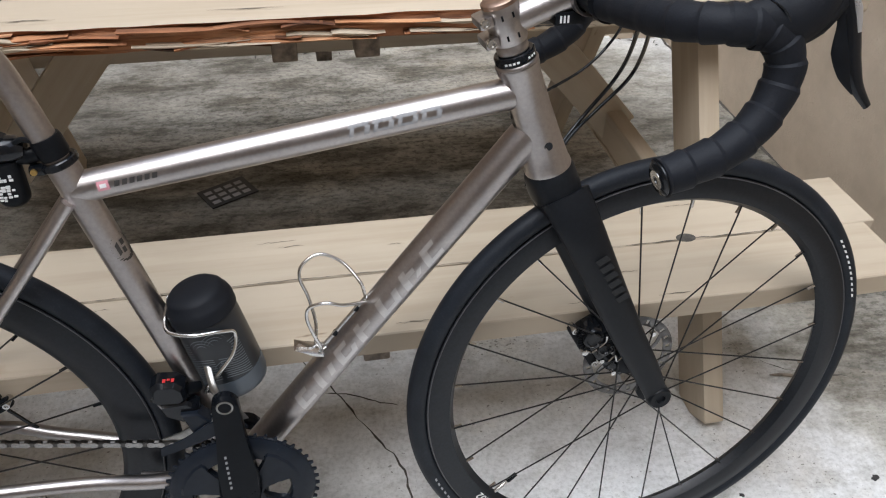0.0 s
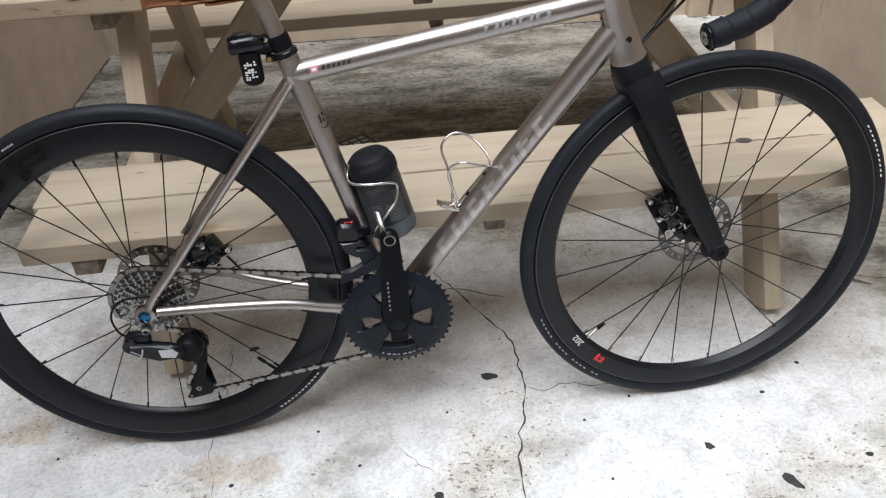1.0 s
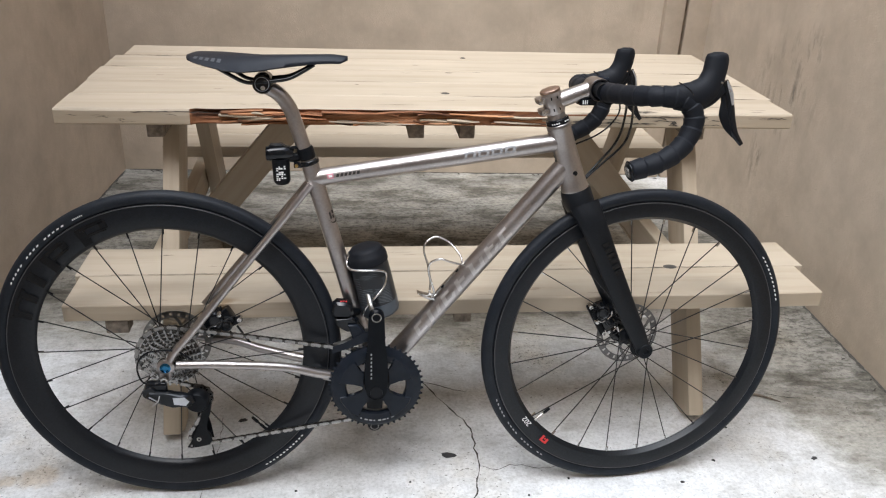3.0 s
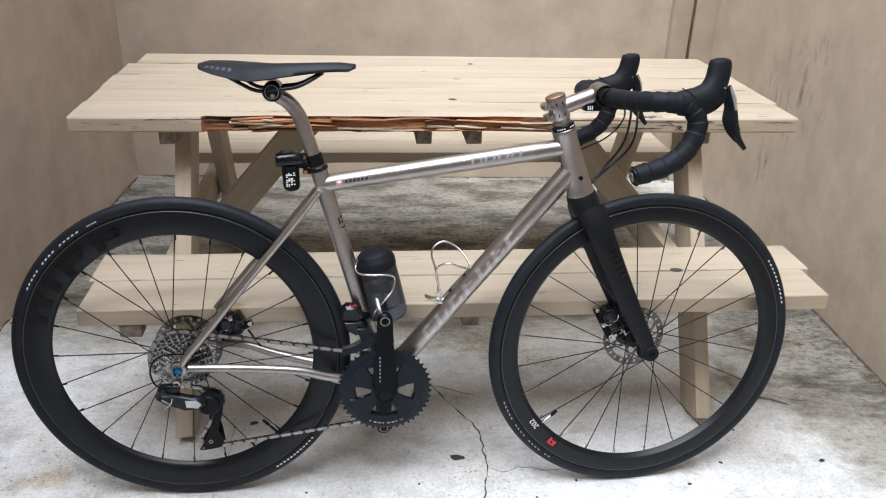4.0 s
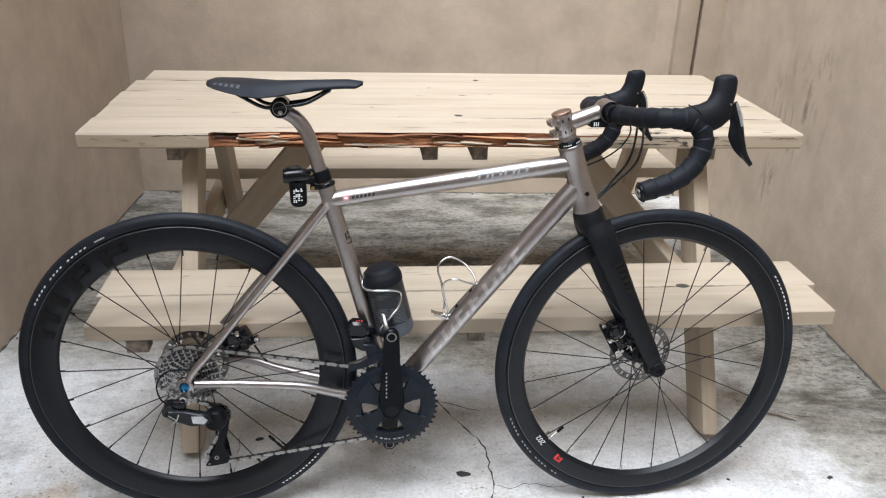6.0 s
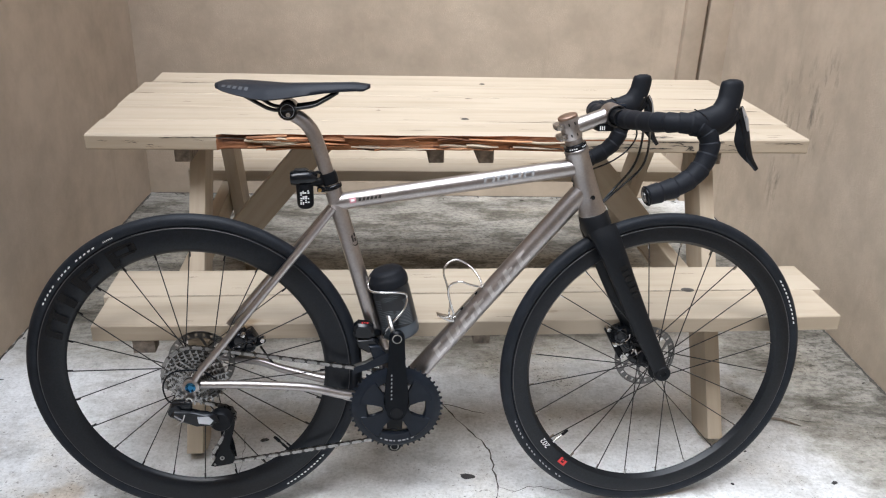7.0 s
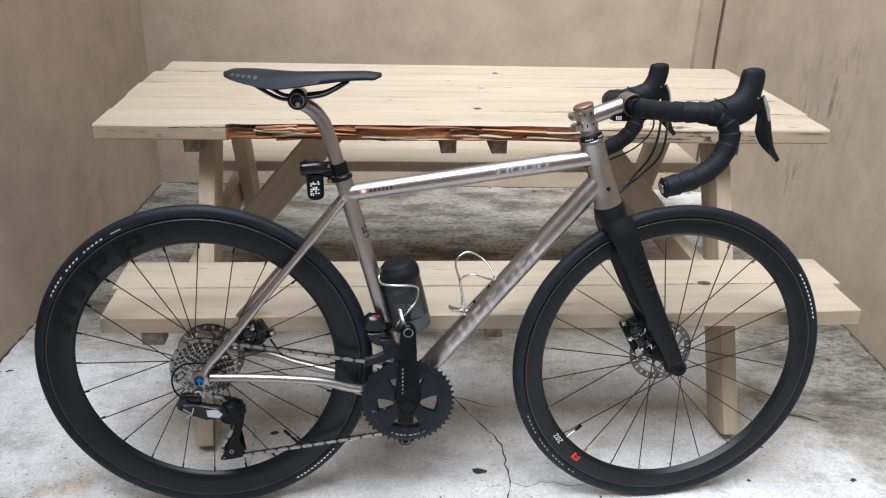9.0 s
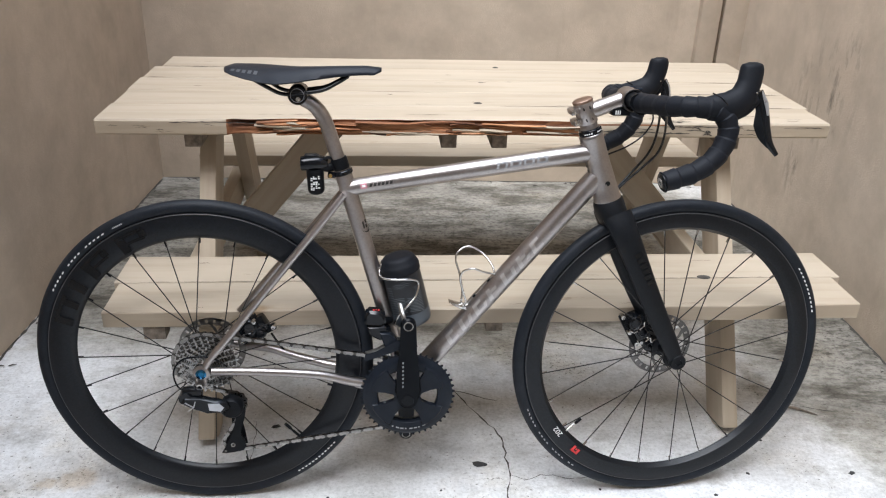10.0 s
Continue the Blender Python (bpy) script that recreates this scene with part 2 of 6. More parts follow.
def tyre_mat():
    m, n, l, b = node_mat("tyre_rubber")
    t = tex(n, l, 25.0, 5, 0.6)
    f = tex(n, l, 400.0, 3, 0.6)
    r = ramp(n, l, t.outputs[0], [(0.3, (0.0048, 0.0066, 0.0100)), (0.7, (0.0105, 0.0135, 0.0190))])
    dust = ramp(n, l, f.outputs[0], [(0.55, (1, 1, 1)), (0.75, (1.9, 1.85, 1.75))])
    c = mix(n, l, 1.0, r.outputs[0], dust.outputs[0], "MULTIPLY")
    l.new(c, b.inputs["Base Color"])
    b.inputs["Roughness"].default_value = 0.55
    b.inputs["Specular IOR Level"].default_value = 0.25
    bump(n, l, b, f.outputs[0], 0.25, 0.0006)
    return m


STUCCO_E = stucco_mat("stained_stucco", STAINS, 0.50)
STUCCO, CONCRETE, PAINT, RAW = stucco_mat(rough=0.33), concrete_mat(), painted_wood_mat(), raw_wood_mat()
TI, TYRE = titanium_mat(), tyre_mat()
CARBON = plain("matte_carbon", (0.0060, 0.0072, 0.0092), 0.45, 0, 0.25, 220, 0.06, spec=0.2)
RIM = plain("carbon_rim", (0.0065, 0.0078, 0.0102), 0.36, 0, 0.35, 260, 0.05, 0.05, 0.25)
BLACK = plain("black_plastic", (0.0052, 0.0061, 0.0078), 0.42, 0, 0.2, 120, 0.08, spec=0.15)
GLOSS = plain("gloss_black", (0.0050, 0.0060, 0.0078), 0.16, 0, 0.2, 40, 0.0, 0.1, 0.3)
TAPE = plain("bar_tape", (0.0078, 0.0093, 0.0130), 0.62, 0, 0.25, 500, 0.35, spec=0.2)
HOOD = plain("hood_rubber", (0.0062, 0.0075, 0.0105), 0.6, 0, 0.2, 800, 0.25, spec=0.2)
SADDLE = plain("saddle_cover", (0.0075, 0.0098, 0.0150), 0.5, 0, 0.2, 900, 0.15, spec=0.25)
STEEL = plain("bright_steel", (0.58, 0.57, 0.55), 0.25, 1, 0.1, 80, 0.03)
DULL = plain("dull_steel", (0.33, 0.32, 0.30), 0.38, 1, 0.25, 90, 0.1)
SPOKE = plain("black_spoke", (0.02, 0.02, 0.02), 0.3, 0.4, 0.1, 50, 0.0)
RING = plain("dark_anodised", (0.0105, 0.0135, 0.0195), 0.24, 0.0, 0.15, 60, 0.03, spec=0.15)
ARM = plain("black_crank_lacquer", (0.0042, 0.0052, 0.0070), 0.22, 0, 0.2, 60, 0.0, spec=0.09)
BLUE = plain("blue_anodised", (0.04, 0.16, 0.30), 0.25, 1, 0.15, 90, 0.0)
WHITE = plain("white_print", (0.72, 0.72, 0.71), 0.5, 0, 0.08, 90, 0.0)
GREY = plain("grey_print", (0.26, 0.26, 0.265), 0.45, 0, 0.1, 90, 0.0)
SATIN = plain("etched_titanium", (0.55, 0.527, 0.510), 0.46, 1, 0.06, 200, 0.1)
DARKPRINT = plain("dark_print", (0.05, 0.047, 0.045), 0.45, 0.3, 0.1, 90, 0.0)
STEALTH = plain("stealth_print", (0.0048, 0.0050, 0.0056), 0.24, 0, 0.1, 90, 0.0, spec=0.3)
RED = plain("red_print", (0.55, 0.03, 0.03), 0.45, 0, 0.1, 90, 0.0)
PINK = plain("pink_print", (0.58, 0.27, 0.31), 0.5, 0, 0.1, 90, 0.0)
SILVER = plain("silver_paint", (0.55, 0.56, 0.58), 0.3, 0.8, 0.08, 60, 0.0)
BOTTLE = plain("smoky_bottle", (0.011, 0.013, 0.016), 0.4, 0, 0.12, 40, 0.02)
PATTERN = plain("bottle_print", (0.105, 0.118, 0.130), 0.45, 0, 0.1, 60, 0.0)
BASE = plain("grey_bottle", (0.060, 0.072, 0.086), 0.35, 0, 0.1, 40, 0.02)
LINE = plain("rim_edge_highlight", (0.055, 0.055, 0.058), 0.4, 0, 0.1, 60, 0.0)
DIM = plain("dim_print", (0.055, 0.060, 0.068), 0.5, 0, 0.1, 60, 0.0)
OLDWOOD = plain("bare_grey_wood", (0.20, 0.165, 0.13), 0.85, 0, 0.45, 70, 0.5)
SPROCKET = plain("sprocket_steel", (0.40, 0.392, 0.38), 0.28, 1, 0.15, 120, 0.03)
CHAINMAT = plain("chain_steel", (0.30, 0.29, 0.275), 0.30, 1, 0.2, 300, 0.05)
DARKLINK = plain("dark_steel", (0.085, 0.080, 0.074), 0.35, 1, 0.3, 300, 0.05)
DISC = plain("brake_disc_steel", (0.16, 0.155, 0.15), 0.32, 1, 0.15, 90, 0.05)
CRACK = plain("crack_dirt", (0.062, 0.055, 0.046), 0.95, 0, 0.4, 120, 0.3)
GUM = plain("old_gum", (0.035, 0.034, 0.034), 0.8, 0, 0.3, 160, 0.4)
SIGN = plain("dark_card", (0.02, 0.019, 0.02), 0.6, 0, 0.3, 60, 0.1)


# ---- mesh helpers ----
def mesh_of(name, bm, mats, angle=40):
    me = bpy.data.meshes.new(name)
    bmesh.ops.recalc_face_normals(bm, faces=bm.faces)
    bm.to_mesh(me)
    bm.free()
    for q in mats if isinstance(mats, (list, tuple)) else [mats]:
        me.materials.append(q)
    me.polygons.foreach_set("use_smooth", [True] * len(me.polygons))
    me.set_sharp_from_angle(angle=radians(angle))
    return me


def part(name, bm, mat, parent=None, label="", angle=40):
    ob = new(name, mesh_of(name, bm, mat, angle))
    if parent is not None:
        ob.parent = parent
    if label:
        tagged(ob, label)
    return ob


def share(name, me, parent, m):
    ob = new(name, me)
    ob.parent = parent
    ob.matrix_basis = m
    return ob


def group_empty(name, m=Matrix(), parent=None):
    ob = new(name)
    ob.empty_display_size = 0.05
    ob.matrix_basis = m
    if parent is not None:
        ob.parent = parent
    return ob


def smooth(pts, n=6, closed=False):
    """Catmull-Rom through the points."""
    p = [Vector(q) for q in pts]
    out = []
    k = len(p)
    for i in range(k if closed else k - 1):
        a = p[(i - 1) % k] if closed or i else p[0] * 2 - p[1]
        b, c = p[i], p[(i + 1) % k]
        d = p[(i + 2) % k] if closed or i + 2 < k else p[-1] * 2 - p[-2]
        for j in range(n):
            t = j / n
            out.append(0.5 * (2 * b + (c - a) * t + (2 * a - 5 * b + 4 * c - d) * t * t + (3 * b - a - 3 * c + d) * t ** 3))
    if not closed:
        out.append(p[-1])
    return out


def frames_along(pts, closed=False):
    p = [Vector(q) for q in pts]
    k = len(p)
    tan = []
    for i in range(k):
        a = p[i - 1] if i or closed else p[i]
        b = p[(i + 1) % k] if i + 1 < k or closed else p[i]
        tan.append((b - a).normalized())
    ref = Vector((0, 1, 0)) if abs(tan[0].y) < 0.9 else Vector((0, 0, 1))
    x = (ref - tan[0] * ref.dot(tan[0])).normalized()
    out = []
    for t in tan:
        x = (x - t * x.dot(t)).normalized()
        out.append((x, t.cross(x).normalized()))
    return p, tan, out


def sweep(bm, pts, rad, seg=12, closed=False, flat=1.0, caps=True):
    """A round tube along points; rad is a number or a list, flat squeezes the second axis."""
    p, _, fr = frames_along(pts, closed)
    k = len(p)
    rings = []
    for i in range(k):
        r = rad if isinstance(rad, (int, float)) else rad[min(len(rad) - 1, int(i * len(rad) / k))] if len(rad) != k else rad[i]
        fx = flat if isinstance(flat, (int, float)) else flat[i]
        x, y = fr[i]
        rings.append([bm.verts.new(p[i] + x * (r * fx * math.cos(2 * math.pi * j / seg)) + y * (r * math.sin(2 * math.pi * j / seg))) for j in range(seg)])
    for i in range(k if closed else k - 1):
        a, b = rings[i], rings[(i + 1) % k]
        for j in range(seg):
            bm.faces.new((a[j], a[(j + 1) % seg], b[(j + 1) % seg], b[j]))
    if caps and not closed:
        bm.faces.new(rings[0])
        bm.faces.new(rings[-1])
    return bm


def lerp_list(stops, k):
    """Radii spread evenly over k rings."""
    xs = np.linspace(0, 1, len(stops))
    return [float(q) for q in np.interp(np.linspace(0, 1, k), xs, stops)]


def lathe(bm, profile, centre, axis, seg=48, closed=False):
    """Turns (radius, along) pairs round an axis."""
    ax = Vector(axis).normalized()
    ref = Vector((0, 0, 1)) if abs(ax.z) < 0.9 else Vector((1, 0, 0))
    x = (ref - ax * ref.dot(ax)).normalized()
    y = ax.cross(x)
    c = Vector(centre)
    rings = []
    for j in range(seg):
        w = 2 * math.pi * j / seg
        d = x * math.cos(w) + y * math.sin(w)
        rings.append([bm.verts.new(c + ax * h + d * r) for r, h in profile])
    k = len(profile)
    for j in range(seg):
        a, b = rings[j], rings[(j + 1) % seg]
        for i in range(k if closed else k - 1):
            i2 = (i + 1) % k
            bm.faces.new((a[i], b[i], b[i2], a[i2]))
    bmesh.ops.remove_doubles(bm, verts=bm.verts, dist=1e-6)
    return bm


def block(bm, lo, hi, bev=0.002, m=None, seg=2):
    """A box with rounded edges."""
    b2 = bmesh.new()
    bmesh.ops.create_cube(b2, size=1.0)
    lo, hi = Vector(lo), Vector(hi)
    bmesh.ops.transform(b2, matrix=Matrix.LocRotScale((lo + hi) / 2, None, hi - lo), verts=b2.verts)
    if bev:
        bmesh.ops.bevel(b2, geom=b2.edges, offset=bev, segments=seg, profile=0.6, affect="EDGES")
    if m is not None:
        bmesh.ops.transform(b2, matrix=m, verts=b2.verts)
    add(bm, b2)
    return bm


def add(bm, other):
    me = bpy.data.meshes.new("join")
    other.to_mesh(me)
    other.free()
    bm.from_mesh(me)
    bpy.data.meshes.remove(me)


def slab(bm, outline, y0, y1, bev=0.001, m=None):
    """A flat outline in (x, z), drawn out along y."""
    b2 = bmesh.new()
    a = [b2.verts.new((x, y0, z)) for x, z in outline]
    b = [b2.verts.new((x, y1, z)) for x, z in outline]
    k = len(a)
    f = [b2.faces.new(a), b2.faces.new(b)]
    for i in range(k):
        b2.faces.new((a[i], a[(i + 1) % k], b[(i + 1) % k], b[i]))
    if bev:
        rim = [e for fc in f for e in fc.edges]
        bmesh.ops.bevel(b2, geom=rim, offset=bev, segments=1, affect="EDGES")
    if m is not None:
        bmesh.ops.transform(b2, matrix=m, verts=b2.verts)
    add(bm, b2)
    return bm


def B():
    return bmesh.new()


# ---- the yard ----
WL, WR, WB, WF = -0.645, 1.812, 2.03, -3.4     # left, right, back wall; front end of the side walls


def wall(name, lo, hi, label, mat=None):
    bm = block(B(), lo, hi, 0.0)
    return tagged(part(name, bm, mat or STUCCO), label, "wall", kind="structure")


# wall tops are out of view; their heights are chosen to shape the light
west = wall("wall_west", (-0.25, WF - WB - 0.3, -0.1), (0, 0.25, 2.7), "tan stucco side wall with rough patches")
west.matrix_basis = pose(WL, WB, 0, 0, 0, -2.3)


def west_x(y):
    """Where the face of the west wall, which is a little out of square, stands."""
    return WL - (WB - y) * math.tan(radians(2.3))


wall("wall_east", (WR, WF, -0.1), (WR + 0.25, WB + 0.25, 3.0), "tan stucco side wall with dark vertical stains", STUCCO_E)
wall("wall_north", (WL - 0.02, WB, -0.1), (WR, WB + 0.25, 8.0), "tan stucco back wall of the yard")
# unseen wall, added to keep low southern light from under the table
wall("added_wall_south", (WL - 0.5, WF - 0.25, -0.1), (WR + 0.25, WF, 6.0), "unseen plain tan stucco wall added to block low light")
bm = block(B(), (1.622, WB - 0.036, 0.0), (1.703, WB + 0.01, 7.95), 0.008)
tagged(part("trim", bm, STUCCO), "narrow raised stucco band on the back wall", "trim", kind="structure")
bm = block(B(), (1.716, WB - 0.036, 0.0), (WR + 0.01, WB + 0.01, 7.95), 0.004)
tagged(part("trim", bm, STUCCO), "flat stucco return in the wall corner", "trim", kind="structure")
bm = B()
bmesh.ops.create_grid(bm, x_segments=60, y_segments=60, size=15.0)
for v in bm.verts:
    v.co.y -= 8.0
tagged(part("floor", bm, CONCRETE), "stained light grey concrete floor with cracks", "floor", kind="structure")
FLOOR = bpy.data.objects["floor"]


# ---- picnic table ----
TX0, TX1, TY0, TY1, TZ = -0.303, 1.398, 0.458, 1.118, 0.735
BX0, BX1, BZ = -0.245, 1.39, 0.412
TH = 0.036
table = group_empty("picnic_table", pose(0.565, 0.788, 0, 0, 0, 1.8))
tagged(table, "weathered cream-painted wooden picnic table with a splintered front edge", "picnic table")
T0 = Matrix.Translation((-0.55, -0.8, 0))


def plank(name, lo, hi, label="", seed=0, sag=0.0012, bev=0.0018, mat=None):
    """A worn board along x with slightly wavy edges, built about its own middle."""
    rnd = random.Random(seed)
    lo, hi = Vector(lo), Vector(hi)
    c, d = (lo + hi) / 2, hi - lo
    b2 = bmesh.new()
    n = max(2, int(d.x / 0.06))
    hy, hz = d.y / 2, d.z / 2
    prof = [(-hy, -hz + bev), (-hy + bev, -hz), (hy - bev, -hz), (hy, -hz + bev), (hy, hz - bev), (hy - bev, hz), (-hy + bev, hz), (-hy, hz - bev)]
    rings = []
    off = rnd.random() * 50
    for i in range(n + 1):
        x = -d.x / 2 + d.x * i / n
        wy = (noise.noise((x * 3 + off, 0, 0))) * sag
        wz = (noise.noise((x * 2 + off, 5, 0))) * sag
        rings.append([b2.verts.new((x, y + wy + noise.noise((x * 9, y * 40, off)) * 0.0015, z + wz)) for y, z in prof])
    for i in range(n):
        for j in range(8):
            b2.faces.new((rings[i][j], rings[i][(j + 1) % 8], rings[i + 1][(j + 1) % 8], rings[i + 1][j]))
    b2.faces.new(rings[0])
    b2.faces.new(rings[-1])
    ob = part(name, b2, mat or PAINT, table, label)
    ob.matrix_basis = T0 @ Matrix.Translation(c)
    return ob


def beam(name, p0, p1, width, thick, label="", seed=0, mat=None):
    """A board in the plane x = const from p0 to p1 (centre line), width in that plane, thick in x."""
    p0, p1 = Vector(p0), Vector(p1)
    d = p1 - p0
    ln = d.length
    b2 = block(B(), (-ln / 2, -width / 2, -thick / 2), (ln / 2, width / 2, thick / 2), 0.003)
    x = d.normalized()
    z = Vector((1, 0, 0)) if abs(x.x) < 0.9 else Vector((0, 1, 0))
    z = (z - x * z.dot(x)).normalized()
    y = z.cross(x)
    m = Matrix(((x.x, y.x, z.x, 0), (x.y, y.y, z.y, 0), (x.z, y.z, z.z, 0), (0, 0, 0, 1)))
    ob = part(name, b2, mat or PAINT, table, label)
    ob.matrix_basis = T0 @ Matrix.Translation((p0 + p1) / 2) @ m
    return ob


# top boards, back ones first; ends do not quite line up
NP = 5
pw = (TY1 - TY0) / NP
ends = [(0.000, 0.000), (0.004, 0.010), (0.000, 0.012), (0.005, 0.014), (0.024, 0.008)]
for i in range(1, NP):
    plank("top_board", (TX0 + ends[i][0], TY0 + i * pw + 0.0006, TZ - TH), (TX1 + ends[i][1], TY0 + (i + 1) * pw - 0.0006, TZ + 0.0003 * (i % 2)), seed=i)

# the front board, its edge torn open along the middle
BR0, BR1 = -0.016, 0.83
b2 = bmesh.new()
N = 260
rings = []
hz0, hz1 = TZ - TH, TZ
for i in range(N + 1):
    x = TX0 + (TX1 - TX0) * i / N
    s = max(0.0, min(1.0, (x - BR0) / 0.012)) * max(0.0, min(1.0, (BR1 - x) / 0.16))
    lead = max(0.0, min(1.0, (x + 0.12) / 0.14)) * max(0.0, min(1.0, (1.02 - x) / 0.2))
    row = []
    zs = [hz0, hz0 + 0.004, hz0 + 0.009, hz0 + 0.014, hz0 + 0.019, hz0 + 0.024, hz0 + 0.028, hz0 + 0.032, hz1]
    for j, z in enumerate(zs):
        q = noise.noise((x * 5, z * 160, 2.0)) * 0.5 + noise.noise((x * 22, z * 420, 7.0)) * 0.35 + noise.noise((math.floor(x * 14) * 3.1, j * 5.3, 1.0)) * 0.6
        dep = s * (0.012 + 0.011 * q) + lead * (0.005 if j in (6, 7) else 0.0) * (0.6 + 0.6 * noise.noise((x * 8, 3, 3)))
        if j == 8:
            dep = s * max(0.0, 0.006 + 0.010 * noise.noise((x * 11, 9, 4))) + lead * 0.002
        row.append(b2.verts.new((x, TY0 + (0.003 if j in (0, 8) else 0.0) + max(0.0, dep), z)))
    yb = TY0 + pw - 0.0004
    row += [b2.verts.new((x, TY0 + 0.05, hz1)), b2.verts.new((x, yb, hz1)), b2.verts.new((x, yb, hz0)), b2.verts.new((x, TY0 + 0.05, hz0))]
    rings.append(row)
K = len(rings[0])
for i in range(N):
    x = TX0 + (TX1 - TX0) * (i + 0.5) / N
    for j in range(K):
        f = b2.faces.new((rings[i][j], rings[i][(j + 1) % K], rings[i + 1][(j + 1) % K], rings[i + 1][j]))
        edge_hi = 0.80 + 0.14 * noise.noise((j * 3.3, 1, 1))
        in_tear = BR0 < x < edge_hi and j < 8
        slit = -0.10 + 0.02 * j < x < 1.0 and j in (6,) and noise.noise((x * 6, 0, 8)) > -0.1
        f.material_index = 1 if in_tear or slit else 0
b2.faces.new(rings[0])
b2.faces.new(rings[-1])
front = part("top_board", b2, [PAINT, RAW], table, "front board with a torn, raw orange edge", 30)
front.matrix_basis = T0
# loose splinters along the tear
rnd = random.Random(4)
for i in range(34):
    ln = rnd.uniform(0.03, 0.16)
    x = rnd.uniform(BR0, 0.80 - ln * 0.6)
    z = hz0 + rnd.uniform(0.003, 0.033)
    h, dp = rnd.uniform(0.0022, 0.006), rnd.uniform(0.004, 0.009)
    bm = B()
    k = 6
    rr = []
    for j in range(k + 1):
        t = j / k
        w = max(0.12, 1 - abs(2 * t - 0.7) ** 3)
        y = TY0 + 0.004 + 0.004 * math.sin(t * 3 + i)
        zz = z + 0.002 * math.sin(t * 4 + i * 2)
        rr.append([bm.verts.new((x + ln * t, y + a * dp, zz + b * h * w)) for a, b in ((-0.3, -0.5), (-0.5, 0.3), (0.2, 0.6), (1.4, 0.5), (1.4, -0.5))])
    for j in range(k):
        for q in range(5):
            bm.faces.new((rr[j][q], rr[j][(q + 1) % 5], rr[j + 1][(q + 1) % 5], rr[j + 1][q]))
    bm.faces.new(rr[0])
    bm.faces.new(rr[-1])
    sp = part("splinter", bm, PAINT if rnd.random() < 0.22 else RAW, table)
    sp.matrix_basis = T0

YC = 0.795
for x0, x1 in ((-0.118, -0.080), (0.473, 0.510), (0.593, 0.630), (1.158, 1.196)):
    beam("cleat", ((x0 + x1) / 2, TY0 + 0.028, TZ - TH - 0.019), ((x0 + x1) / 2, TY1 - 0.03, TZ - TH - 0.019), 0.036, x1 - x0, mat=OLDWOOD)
for x0 in (-0.082, 1.192):
    for sgn in (-1, 1):
        beam("leg", (x0, YC + sgn * 0.522, 0.002), (x0, YC + sgn * 0.150, TZ - TH - 0.004), 0.100, 0.038)
    xs = x0 - 0.040
    zt = BZ - TH - 0.001
    b2 = slab(B(), [(YC - 0.590, zt), (YC + 0.590, zt), (YC + 0.580, zt - 0.020), (YC + 0.440, zt - 0.082), (YC - 0.440, zt - 0.082), (YC - 0.580, zt - 0.020)], -0.018, 0.018, 0.002)
    ob = part("bench_support", b2, PAINT, table)
    ob.matrix_basis = T0 @ Matrix.Translation((xs, 0, 0)) @ Matrix.Rotation(radians(90), 4, "Z")
for xa, za, xb, zb in ((-0.05, 0.33, 0.235, TZ - TH - 0.03), (1.17, 0.33, 0.87, TZ - TH - 0.03)):
    d = Vector((xb - xa, 0, zb - za))
    b2 = block(B(), (-d.length / 2, -0.018, -0.040), (d.length / 2, 0.018, 0.040), 0.003)
    ob = part("brace", b2, PAINT, table)
    ob.matrix_basis = T0 @ Matrix.Translation(((xa + xb) / 2, 0.80, (za + zb) / 2)) @ Matrix.Rotation(-math.atan2(d.z, d.x), 4, "Y")
bw = 0.131
for y0 in (0.160, 1.590 - 0.425):
    for k in range(2):
        plank("bench_board", (BX0 - 0.012 * k, y0 + k * (bw + 0.002), BZ - TH), (BX1 + 0.022 * k * (1 if y0 < 1 else 0), y0 + k * (bw + 0.002) + bw, BZ), seed=40 + k + int(y0 * 10))
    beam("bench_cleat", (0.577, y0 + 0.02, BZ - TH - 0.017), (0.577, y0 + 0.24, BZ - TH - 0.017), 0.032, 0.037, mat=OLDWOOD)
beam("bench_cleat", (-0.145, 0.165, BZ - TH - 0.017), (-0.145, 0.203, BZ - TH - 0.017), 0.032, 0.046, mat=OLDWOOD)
# dark knots in the boards
for x, y, z, r in ((1.083, 0.297, BZ, 0.011), (0.668, 1.015, TZ, 0.006), (0.572, 0.618, TZ, 0.0075)):
    bm = lathe(B(), [(0.0, 0.0012), (r * 0.6, 0.001), (r, -0.001)], (x, y, z + 0.001), (0, 0, 1), 14)
    for v in bm.verts:
        v.co.x = x + (v.co.x - x) * 1.5
    kn = part("knot", bm, CRACK, table, "dark open knot")
    kn.matrix_basis = T0


